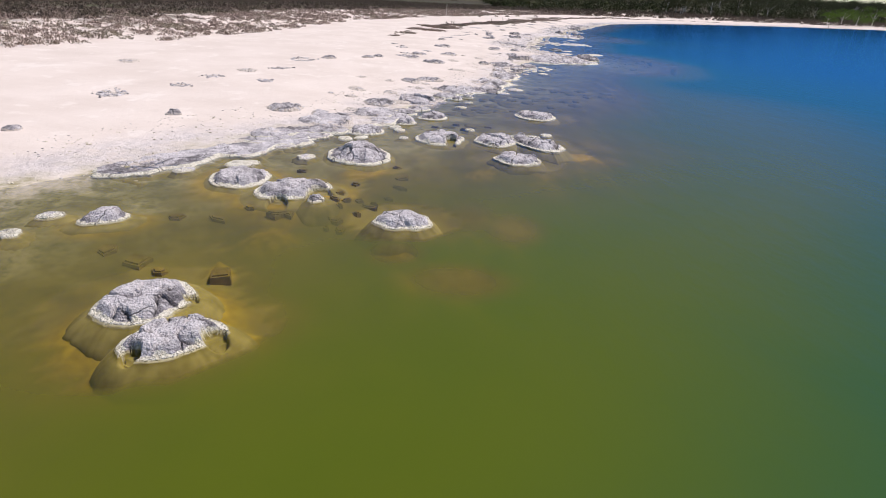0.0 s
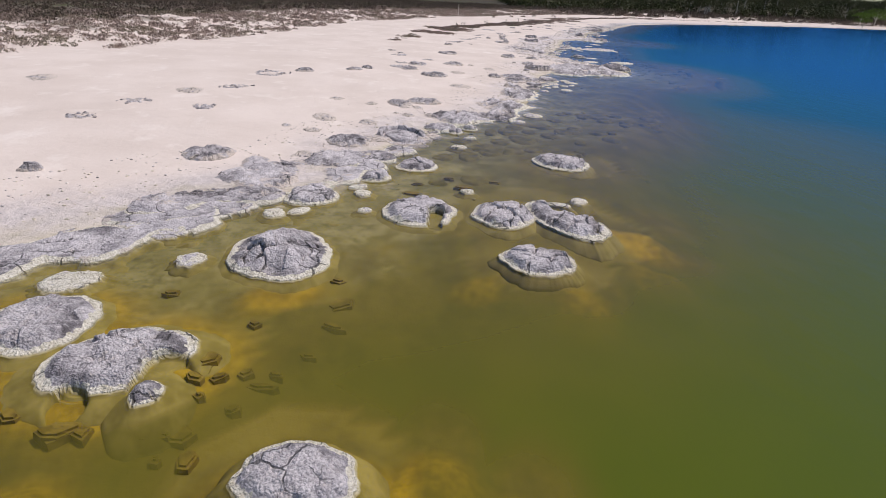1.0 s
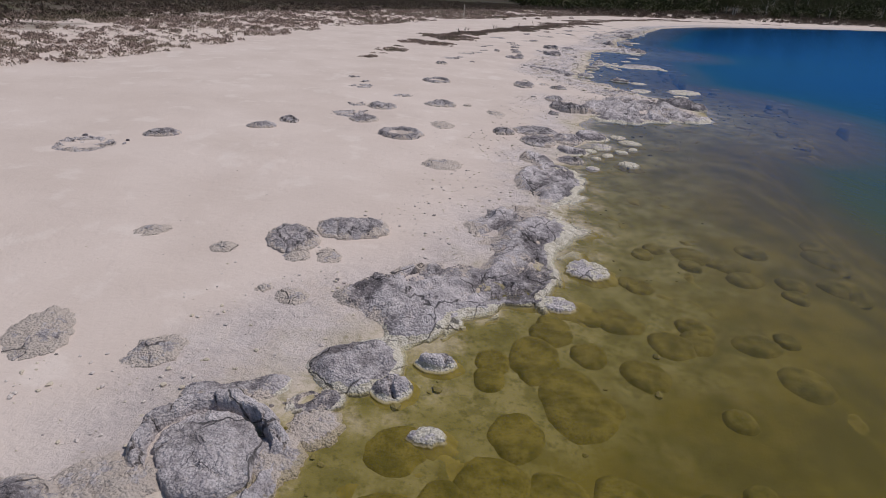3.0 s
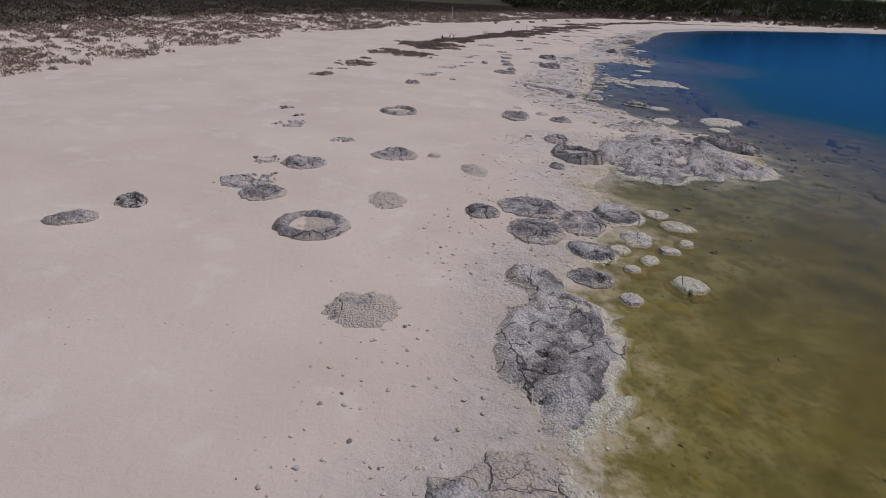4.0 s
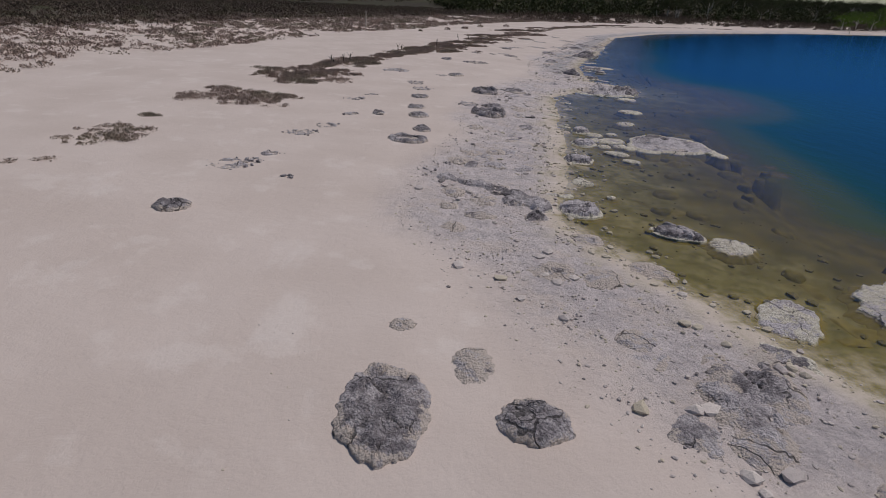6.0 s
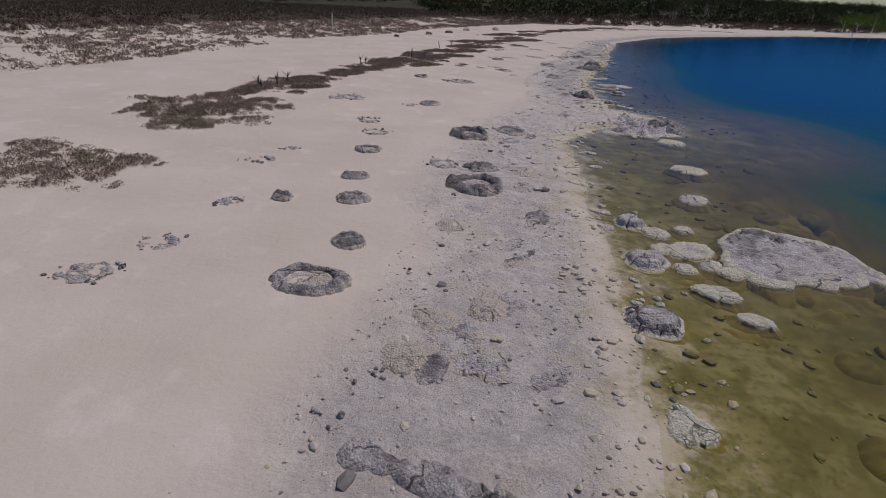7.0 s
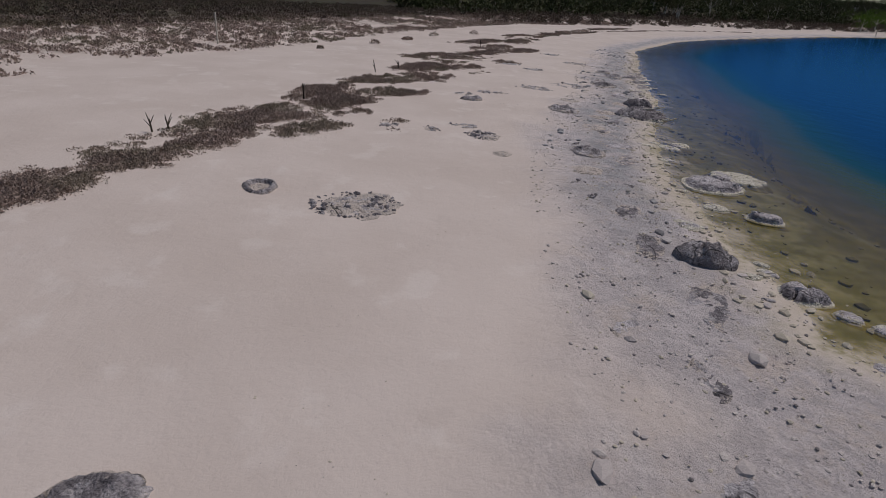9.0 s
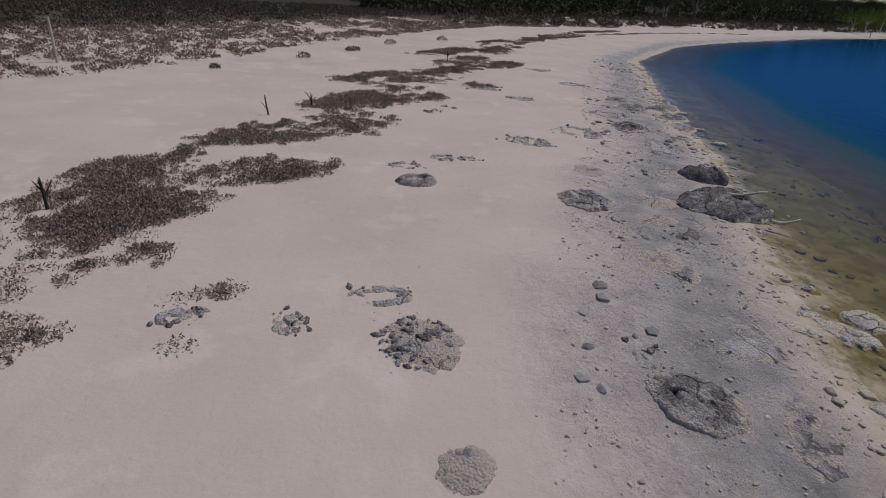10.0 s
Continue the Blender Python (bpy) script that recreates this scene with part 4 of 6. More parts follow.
shelf("broad fissured grey lime platform between sand and lake", [(-2.9, 23.0, 0.95, 1.0, 30), (-1.7, 24.15, 1.25, 0.75, 8), (-0.55, 24.5, 0.8, 0.6, 5), (-2.6, 22.3, 0.8, 0.6, 30), (-3.4, 22.0, 0.8, 0.6, 30), (-2.5, 21.7, 0.6, 0.4, 25), (-1.5, 23.5, 0.7, 0.4, 20)], 0.08, 0.85, 0.0, 0.042, 0.8)
shelf("fissured grey lime slab with cream lobes at the waterline", [(-3.3, 20.9, 1.0, 0.6, 25), (-2.5, 20.95, 0.55, 0.5, 20), (-4.3, 20.3, 0.9, 0.8, 30)], 0.10, 0.85, 0.0, 0.042, 0.8)
shelf("low grey and white lime crust shelf along the shore", [(-6.8, 16.2, 0.9, 0.9, 39), (-5.9, 17.2, 1.0, 1.0, 33), (-4.6, 18.3, 1.2, 0.9, 25), (-3.6, 19.8, 0.8, 1.0, 19)], 0.045, 1.0, 0.8)
shelf("long cracked grey lime platform with cream lobed edge", [(1.3, 28.3, 0.7, 0.6, 15), (1.4, 29.9, 0.9, 0.7, 10), (2.3, 30.5, 1.1, 1.1, 1), (3.6, 33.0, 1.5, 1.4, -7), (4.8, 36.0, 1.1, 1.7, -11), (3.7, 31.0, 0.6, 0.9, -10), (1.9, 29.3, 0.4, 0.5, 6)], 0.13, 0.85, 0.0, 0.045, 0.8)
shelf("low pale lime platform joining a cluster of domes", [(5.7, 40.9, 1.0, 1.1, -13)], 0.12, 0.7)
shelf("rough grey lime platform reaching out into the lake", [(10.3, 48.2, 1.6, 2.4, -29), (9.3, 45.8, 1.2, 1.5, -30), (11.1, 46.4, 1.1, 2.2, -37), (12.2, 45.7, 0.8, 1.1, -43), (8.7, 46.9, 0.8, 1.5, -24), (9.2, 45.0, 0.6, 0.7, -34), (10.5, 46.7, 1.0, 1.0, -30), (11.3, 47.6, 0.9, 1.0, -35), (9.9, 45.6, 0.8, 0.6, -30), (9.45, 44.5, 0.3, 0.6, 8), (10.6, 45.1, 0.28, 0.75, 32), (11.4, 45.5, 0.28, 0.75, 38)], 0.13, 0.72, 0.0, 0.048, 0.9)
shelf("curved dark grey lime ridge rising from crusted sand", [(7.5, 59.2, 0.42, 0.3, -15), (8.1, 58.95, 0.45, 0.3, -25), (8.65, 58.5, 0.36, 0.4, -15), (8.95, 57.9, 0.36, 0.6, -15), (9.5, 57.6, 0.42, 0.6, -20)], 0.13, 0.72, 0.0, 0.04, 0.3)
shelf("small knobbly grey lime platform on the shore", [(9.2, 56.8, 0.4, 0.5, -29)], 0.15, 0.45)
shelf("pale lime platform with dark slabs at the waterline", [(18.1, 76.7, 1.1, 2.2, -38), (18.2, 75.4, 1.1, 1.2, -43)], 0.14, 1.05)
shelf("pale lumpy lime crust beside the lake inlet", [(10.4, 50.7, 1.1, 2.0, -33)], 0.14, 0.7)
shelf("pale broken lime crust along the waterline", [(-1.1, 22.7, 0.61, 0.78, 25), (-0.5, 23.5, 0.55, 0.55, 18), (-1.5, 21.5, 0.43, 0.55, 33), (0.2, 25.2, 0.71, 0.62, 11)], 0.06, 1.0, 0.6)
shelf("broad low lime crust with pale salt patches", [(-4.4, 19.4, 0.88, 0.90, 43), (-3.7, 20.2, 0.76, 0.80, 36), (-2.9, 20.2, 0.74, 0.59, 31)], 0.045, 1.0, 0.8)
shelf("thin pale lime crust at the beach edge", [(0.3, 27.8, 0.51, 0.35, 31), (1.0, 27.6, 0.40, 0.25, 22), (-0.3, 27.6, 0.37, 0.24, 38)], 0.08, 0.95)
shelf("lumpy pale lime crust beside a dark ledge", [(4.8, 38.1, 0.60, 0.56, -12), (5.2, 37.2, 0.67, 0.60, -18), (5.3, 36.4, 0.47, 0.62, -22)], 0.16, 0.8)
shelf("pale lime crust melting into beach sand", [(9.5, 51.8, 0.80, 1.10, -25), (8.3, 48.9, 0.54, 0.64, -26), (9.3, 50.0, 0.62, 0.86, -29)], 0.05, 1.0, 0.6)
shelf("low worn lime crust patches near the water", [(8.7, 61.7, 0.79, 1.10, -10), (9.1, 60.6, 0.73, 0.54, -14), (9.2, 58.6, 0.36, 0.35, -20)], 0.05, 0.95, 0.5)
shelf("flat cream and grey lime slab awash in the lake", [(15.4, 64.5, 0.83, 1.43, -36), (16.2, 63.9, 1.05, 1.43, -40)], 0.05, 1.1)
shelf("thin slate-grey pitted lime crust along the lake margin", [(8.7, 58.5, 0.61, 0.97, -28), (9.8, 60.4, 0.65, 1.35, -28), (8.3, 60.6, 0.31, 0.55, -28), (9.7, 62.3, 0.64, 1.26, -28), (8.5, 61.5, 0.43, 0.77, -28), (10.3, 64.2, 0.73, 1.09, -28), (11.2, 66.1, 0.59, 1.24, -28)], 0.035, 0.62, 0.2)
shelf("thin slate-grey pitted lime crust along the lake margin", [(11.3, 68.0, 0.53, 1.03, -28), (10.1, 68.6, 0.35, 0.75, -28), (11.4, 69.9, 0.52, 1.09, -28), (10.4, 69.7, 0.53, 0.44, -28), (12.2, 71.8, 0.54, 1.19, -28), (13.1, 73.7, 0.50, 0.94, -28), (12.1, 72.9, 0.42, 0.77, -28), (14.0, 75.6, 0.62, 1.22, -28), (12.5, 74.9, 0.45, 0.78, -28)], 0.035, 0.62, 0.2)
shelf("thin slate-grey pitted lime crust along the lake margin", [(15.5, 77.5, 0.67, 1.20, -28), (14.3, 78.5, 0.55, 0.45, -28), (16.1, 79.4, 0.79, 1.02, -28), (17.4, 81.3, 0.61, 1.24, -28), (15.7, 80.5, 0.39, 0.75, -28), (17.4, 83.2, 0.64, 1.10, -28), (17.9, 85.1, 0.51, 1.30, -28), (16.5, 84.5, 0.41, 0.53, -28)], 0.035, 0.42, 0.2)
shelf("thin slate-grey pitted lime crust along the lake margin", [(18.8, 87.0, 0.69, 0.95, -28), (19.7, 88.9, 0.73, 1.30, -28), (18.0, 88.4, 0.48, 0.57, -28), (20.3, 90.8, 0.79, 1.10, -28), (18.5, 90.5, 0.47, 0.47, -28), (20.5, 92.7, 0.58, 0.93, -28), (21.9, 94.6, 0.78, 1.39, -28)], 0.035, 0.42, 0.2)
shelf("thin slate-grey pitted lime crust along the lake margin", [(23.1, 96.5, 0.52, 1.00, -28), (21.5, 97.4, 0.39, 0.46, -28), (23.7, 98.4, 0.54, 0.94, -28), (22.1, 97.5, 0.41, 0.68, -28), (24.6, 100.3, 0.61, 1.34, -28), (23.0, 100.8, 0.52, 0.60, -28), (26.4, 102.2, 0.51, 1.16, -28), (24.8, 101.4, 0.50, 0.49, -28), (27.7, 104.1, 0.55, 1.13, -28), (26.3, 103.4, 0.42, 0.78, -28)], 0.035, 0.42, 0.2)
shelf("thin slate-grey pitted lime crust along the lake margin", [(28.4, 106.0, 0.78, 0.91, -28), (29.3, 107.9, 0.66, 1.16, -28), (27.5, 107.0, 0.46, 0.62, -28), (29.9, 109.8, 0.72, 1.26, -28), (28.3, 109.7, 0.42, 0.65, -28)], 0.035, 0.42, 0.2)

bare(-0.17, 43.01, 0.55, 0.48, 19, 0.2)
bare(-0.35, 31.56, 0.45, 0.66, 21, 0.2)
bare(-0.45, 40.73, 0.51, 0.43, 25, 0.2)
bare(-1.42, 25.72, 0.65, 0.63, 20, 0.2)
bare(-10.84, 18.5, 0.27, 0.18, 37, 0.19)
bare(-2.63, 39.7, 0.3, 0.36, 40, 0.2)
bare(-3.17, 38.74, 0.44, 0.3, 21, 0.2)
bare(-4.61, 23.4, 0.66, 0.58, 23, 0.2)
bare(-5.28, 37.05, 0.48, 0.26, 31, 0.2)
bare(-7.71, 21.37, 0.27, 0.15, 24, 0.19)
bare(0.63, 32.2, 0.74, 0.53, 13, 0.2)
bare(1.7, 56.34, 0.38, 0.33, 16, 0.2)
bare(1.98, 44.4, 0.64, 0.55, 20, 0.2)
bare(10.46, 69.44, 0.53, 0.44, -12, 0.2)
bare(12.48, 74.25, 0.55, 0.63, -17, 0.2)
bare(18.8, 89.75, 0.56, 0.51, -43, 0.2)
bare(20.22, 96.0, 0.61, 0.64, -27, 0.2)
bare(25.13, 103.34, 0.64, 0.76, -30, 0.2)
bare(4.13, 40.76, 0.4, 0.34, -4, 0.2)
bare(5.18, 40.07, 0.61, 0.61, -11, 0.2)
bare(5.24, 41.28, 0.8, 0.57, -10, 0.2)
bare(5.65, 66.41, 0.25, 0.25, 23, 0.18)
bare(5.87, 50.46, 0.54, 0.78, -3, 0.2)
bare(5.9, 38.3, 0.42, 0.32, -21, 0.2)
bare(6.26, 40.73, 0.5, 0.72, -17, 0.2)
bare(6.47, 44.76, 0.25, 0.24, -15, 0.17)
bare(6.93, 47.6, 0.44, 0.51, -14, 0.2)
bare(7.13, 64.26, 0.34, 0.36, 17, 0.2)
bare(7.13, 66.52, 0.4, 0.34, 12, 0.2)
bare(7.13, 68.09, 0.36, 0.27, 9, 0.2)
bare(7.52, 50.19, 0.42, 0.38, -16, 0.2)
bare(9.92, 78.05, 0.5, 0.39, 17, 0.2)
broken(-1.03, 41.42, 0.68, 0.56, 27, 0.14)
broken(-1.1, 43.04, 0.34, 0.33, 23, 0.14)
broken(-1.45, 47.95, 0.23, 0.13, 30, 0.14)
broken(-1.47, 46.73, 0.48, 0.42, 33, 0.14)
broken(-10.87, 23.8, 0.59, 0.85, 29, 0.14)
broken(-2.17, 48.86, 0.31, 0.17, 31, 0.14)
broken(-6.56, 35.77, 0.79, 0.73, 38, 0.14)
broken(-6.57, 28.2, 0.36, 0.44, 16, 0.14)
broken(-6.95, 32.08, 0.65, 0.35, 29, 0.14)
broken(-8.86, 28.34, 0.52, 0.45, 20, 0.14)
broken(-9.3, 25.97, 0.41, 0.35, 23, 0.14)
broken(0.38, 45.43, 0.4, 0.22, 28, 0.14)
broken(13.06, 91.68, 0.35, 0.19, 17, 0.14)
broken(14.33, 91.48, 0.24, 0.29, 6, 0.14)
broken(15.51, 92.1, 0.5, 0.3, -5, 0.14)
broken(16.57, 98.08, 0.44, 0.28, -7, 0.14)
broken(17.58, 98.8, 0.33, 0.25, -11, 0.14)
broken(18.28, 98.75, 0.31, 0.17, -14, 0.14)
broken(2.04, 59.34, 0.52, 0.49, 12, 0.14)
broken(2.58, 59.76, 0.17, 0.25, 35, 0.12)
broken(2.87, 60.43, 0.34, 0.19, 31, 0.14)
broken(20.53, 100.78, 0.83, 0.54, -19, 0.14)
broken(22.69, 102.22, 0.89, 0.87, -22, 0.14)
broken(25.29, 105.61, 0.74, 0.67, -27, 0.14)
broken(3.3, 62.88, 0.46, 0.38, 22, 0.14)
broken(3.58, 58.57, 0.1, 0.13, 34, 0.07)
broken(3.98, 63.99, 0.38, 0.33, 17, 0.14)
broken(4.63, 66.1, 0.31, 0.23, 32, 0.14)
broken(4.68, 69.16, 0.47, 0.26, 22, 0.14)
broken(5.25, 70.34, 0.26, 0.14, 17, 0.14)
broken(6.49, 78.49, 0.83, 0.64, 17, 0.14)
broken(7.35, 74.55, 0.42, 0.59, 19, 0.14)
broken(7.63, 72.82, 0.5, 0.46, 21, 0.14)
broken(8.96, 77.62, 0.4, 0.24, 28, 0.14)
broken(9.46, 69.66, 0.5, 0.51, -6, 0.14)
crumbled(12.0, 84.8, 0.9, 0.72, 18, 0.22)
crumbled(15.85, 91.03, 0.49, 0.55, -9, 0.22)
dark_ledge(12.92, 48.35, 1.11, 0.77, -38, 0.35)
dark_ledge(18.19, 82.69, 0.59, 0.35, -33, 0.35)
dark_ledge(19.01, 75.71, 0.73, 1.05, -44, 0.35)
dark_ledge(23.5, 95.86, 0.97, 1.01, -40, 0.35)
dark_ledge(24.37, 97.87, 0.67, 0.37, -37, 0.35)
domed(-0.23, 22.65, 0.41, 0.29, 19, 0.22)
domed(-1.48, 21.13, 0.58, 0.54, 35, 0.22)
domed(-1.87, 14.58, 0.16, 0.2, 19, 0.11)
domed(-2.5, 15.19, 0.84, 0.64, 22, 0.22, [(0.65, -0.6, 0.33), (0.45, -0.95, 0.25), (-0.55, -1.0, 0.25)], 0.34)
domed(-2.71, 9.25, 0.64, 0.42, 28, 0.22, [(-0.75, -0.45, 0.2), (0.75, -0.5, 0.25)], 0.36)
domed(-3.45, 10.1, 0.68, 0.56, 30, 0.22, [(0.85, -0.3, 0.15)], 0.4)
domed(-3.87, 15.85, 0.71, 0.7, 27, 0.22)
domed(-5.58, 13.1, 0.45, 0.26, 32, 0.22)
domed(0.06, 13.49, 0.55, 0.45, 7, 0.22)
domed(0.74, 23.79, 0.55, 0.45, 9, 0.22)
domed(0.92, 20.53, 0.77, 0.75, 14, 0.22, [(0.42, -0.28, 0.26), (0.3, -0.62, 0.24), (0.2, -0.95, 0.2)], 0.5)
domed(1.82, 27.91, 0.25, 0.22, 6, 0.17)
domed(10.45, 57.39, 0.56, 0.52, -38, 0.22)
domed(11.84, 61.83, 0.52, 0.47, -28, 0.22)
domed(12.17, 56.03, 0.59, 0.33, -27, 0.22)
domed(12.74, 63.95, 0.43, 0.43, -46, 0.22)
domed(13.26, 65.84, 0.36, 0.36, -39, 0.22)
domed(19.2, 81.47, 0.41, 0.35, -41, 0.22)
domed(2.33, 28.45, 0.25, 0.17, 2, 0.18)
domed(2.71, 20.51, 0.69, 0.71, -9, 0.22)
domed(20.93, 84.7, 0.41, 0.24, -38, 0.22)
domed(21.19, 87.11, 0.77, 0.75, -33, 0.22)
domed(3.11, 18.38, 0.66, 0.55, -15, 0.22)
domed(3.98, 20.48, 0.62, 1.12, 28, 0.22, [(1.15, 0.36, 1.2), (1.45, 0.1, 0.9), (1.4, 0.6, 1.2), (0.9, 0.8, 0.8)], 0.34)
domed(4.75, 24.79, 0.81, 0.71, -18, 0.22)
domed(6.15, 39.36, 0.53, 0.43, -20, 0.22)
domed(7.16, 41.41, 0.6, 0.62, -21, 0.22)
flush(-0.12, 31.0, 0.28, 0.26, 20, 0.05)
flush(-0.33, 29.87, 0.17, 0.14, 26, 0.04)
flush(-1.16, 28.24, 0.42, 0.33, 41, 0.05)
flush(-1.36, 31.03, 0.24, 0.23, 29, 0.05)
flush(-13.93, 31.35, 0.54, 0.78, 27, 0.05)
flush(-2.68, 26.59, 0.3, 0.28, 24, 0.05)
flush(-2.69, 28.4, 0.44, 0.6, 21, 0.05)
flush(-2.75, 31.44, 0.36, 0.25, 35, 0.05)
flush(-3.51, 26.86, 0.17, 0.24, 27, 0.04)
flush(-8.11, 30.72, 0.54, 0.6, 35, 0.05)
flush(0.13, 29.72, 0.26, 0.29, 23, 0.05)
flush(0.4, 31.05, 0.24, 0.3, 16, 0.05)
flush(10.01, 55.69, 0.37, 0.38, -20, 0.05)
flush(10.76, 54.34, 0.51, 0.41, -25, 0.05)
flush(11.61, 69.38, 0.4, 0.57, -18, 0.05)
flush(12.61, 65.64, 0.19, 0.24, -35, 0.05)
flush(16.01, 89.06, 0.31, 0.3, -17, 0.05)
flush(17.94, 87.9, 0.25, 0.36, -29, 0.05)
flush(18.05, 87.97, 0.45, 0.41, -23, 0.05)
flush(2.07, 41.0, 0.46, 0.55, 10, 0.05)
flush(2.16, 36.65, 0.63, 0.54, 18, 0.05)
flush(20.33, 93.16, 0.48, 0.49, -27, 0.05)
flush(21.27, 98.21, 0.46, 0.57, -27, 0.05)
flush(22.03, 96.06, 0.47, 0.49, -34, 0.05)
flush(3.02, 44.68, 0.23, 0.23, 12, 0.05)
flush(4.08, 43.72, 0.42, 0.6, 4, 0.05)
flush(6.15, 52.17, 0.21, 0.2, -4, 0.05)
flush(6.98, 51.26, 0.31, 0.45, -10, 0.05)
flush(7.24, 55.98, 0.32, 0.34, -8, 0.05)
flush(7.33, 57.25, 0.24, 0.25, -2, 0.05)
flush(7.53, 58.22, 0.33, 0.39, -4, 0.05)
flush(7.93, 60.9, 0.34, 0.39, -5, 0.05)
flush(7.95, 56.74, 0.38, 0.22, -12, 0.05)
flush(8.22, 57.78, 0.39, 0.44, -13, 0.05)
flush(8.41, 61.68, 0.4, 0.41, -8, 0.05)
flush(8.78, 53.99, 0.5, 0.55, -17, 0.05)
flush(9.14, 65.28, 0.33, 0.39, -7, 0.05)
flush(9.27, 62.07, 0.34, 0.42, -13, 0.05)
flush(9.68, 53.88, 0.42, 0.46, -21, 0.05)
pale(-0.21, 20.46, 0.14, 0.11, 27, 0.03)
pale(-0.4, 21.51, 0.17, 0.2, 24, 0.04)
pale(-0.55, 21.93, 0.21, 0.14, 24, 0.05)
pale(-1.53, 20.24, 0.24, 0.15, 40, 0.06)
pale(-2.01, 20.07, 0.2, 0.23, 45, 0.05)
pale(-2.75, 17.85, 0.26, 0.22, 41, 0.06)
pale(-3.54, 18.9, 0.35, 0.26, 41, 0.06)
pale(-4.17, 17.0, 0.41, 0.33, 19, 0.06)
pale(-5.37, 16.26, 0.26, 0.18, 24, 0.06)
pale(-6.63, 13.15, 0.22, 0.18, 36, 0.05)
pale(-6.79, 12.29, 0.16, 0.22, 39, 0.04)
pale(1.89, 26.0, 0.22, 0.16, 1, 0.05)
pale(1.98, 21.95, 0.17, 0.13, 0, 0.04)
pale(10.48, 58.43, 0.13, 0.16, -32, 0.03)
pale(11.15, 59.56, 0.22, 0.27, -32, 0.05)
pale(11.6, 58.4, 0.1, 0.09, -40, 0.02)
pale(12.35, 52.62, 0.47, 0.68, -36, 0.06)
pale(12.94, 49.99, 0.38, 0.32, -47, 0.06)
pale(13.05, 55.42, 0.41, 0.44, -32, 0.06)
pale(13.37, 63.63, 0.21, 0.2, -52, 0.05)
pale(13.38, 64.52, 0.22, 0.27, -46, 0.05)
pale(13.45, 62.69, 0.4, 0.28, -33, 0.06)
pale(13.59, 61.79, 0.27, 0.19, -37, 0.06)
pale(13.62, 65.34, 0.3, 0.28, -43, 0.06)
pale(13.89, 64.41, 0.39, 0.51, -50, 0.06)
pale(13.95, 63.74, 0.17, 0.25, -55, 0.04)
pale(13.99, 51.33, 0.37, 0.36, -46, 0.06)
pale(14.16, 63.41, 0.23, 0.24, -34, 0.06)
pale(14.34, 65.5, 0.19, 0.21, -46, 0.05)
pale(14.72, 52.96, 0.78, 0.97, -43, 0.06)
pale(15.69, 67.47, 0.36, 0.42, -43, 0.06)
pale(17.02, 62.66, 0.26, 0.24, -46, 0.06)
pale(17.02, 70.13, 0.51, 0.48, -40, 0.06)
pale(18.28, 73.62, 0.45, 0.41, -49, 0.06)
pale(18.87, 84.35, 0.33, 0.26, -51, 0.06)
pale(19.48, 80.84, 0.18, 0.15, -44, 0.04)
pale(19.73, 80.44, 0.14, 0.15, -46, 0.03)
pale(2.29, 27.18, 0.2, 0.12, -2, 0.05)
pale(21.37, 91.09, 0.28, 0.15, -49, 0.06)
pale(22.04, 90.96, 0.43, 0.25, -53, 0.06)
pale(22.29, 87.74, 0.7, 0.6, -49, 0.06)
pale(22.66, 91.23, 0.29, 0.32, -54, 0.06)
pale(4.02, 21.3, 0.26, 0.11, -10, 0.06)
pale(4.16, 30.11, 0.28, 0.21, -16, 0.06)
pale(4.55, 21.61, 0.18, 0.21, -25, 0.04)
pale(4.88, 31.33, 0.38, 0.37, -19, 0.06)
pale(6.42, 37.67, 0.18, 0.18, -28, 0.04)
pale(6.77, 38.78, 0.13, 0.13, -26, 0.03)
pale(6.78, 39.6, 0.18, 0.21, -23, 0.04)
pale(7.22, 39.18, 0.15, 0.2, -28, 0.04)
pale(7.27, 40.19, 0.32, 0.39, -25, 0.06)
pale(7.61, 38.26, 0.28, 0.28, -34, 0.06)
pale(7.76, 39.66, 0.2, 0.16, -29, 0.05)
pale(8.18, 41.61, 0.25, 0.25, -26, 0.06)
pale(8.25, 40.03, 0.12, 0.18, -31, 0.03)
pale(8.4, 40.95, 0.34, 0.28, -29, 0.06)
ring(10.03, 67.79, 0.78, 0.63, -11, 0.32)
ring(10.77, 73.15, 0.71, 0.66, -6, 0.32)
ring(7.32, 45.97, 0.84, 0.84, -18, 0.32)
moated(0.12, 26.75, 0.80, 0.84, 10, 0.22)
sunken_ring(0.87, 39.35, 0.71, 0.73, 21, 0.16)
sunken_ring(1.61, 49.7, 0.69, 0.68, 31, 0.16)
sunken_ring(10.12, 85.66, 0.36, 0.41, 31, 0.16)
sunken_ring(16.68, 96.94, 0.47, 0.42, -9, 0.16)
sunken_ring(6.57, 62.76, 0.64, 0.49, 4, 0.16)
sunken_ring(7.42, 70.67, 0.43, 0.38, 33, 0.16)
tall(-1.35, 18.23, 0.93, 1.0, 29, 0.5)
broken(22.54, 107.87, 0.7, 0.49, -15, 0.14)
broken(26.92, 112.85, 0.8, 0.56, -15, 0.14)
broken(21.59, 109.79, 0.6, 0.42, -15, 0.14)
broken(26.84, 117.42, 0.7, 0.49, -15, 0.14)
bare(27.36, 107.29, 0.6, 0.42, -15, 0.2)
bare(27.47, 108.97, 0.5, 0.35, -15, 0.2)
bare(28.58, 107.46, 0.5, 0.35, -15, 0.2)
flush(23.68, 98.14, 0.45, 0.32, -15, 0.05)
flush(21.37, 95.02, 0.5, 0.35, -15, 0.05)
flush(-0.75, 26.3, 0.55, 0.4, 15, 0.06)
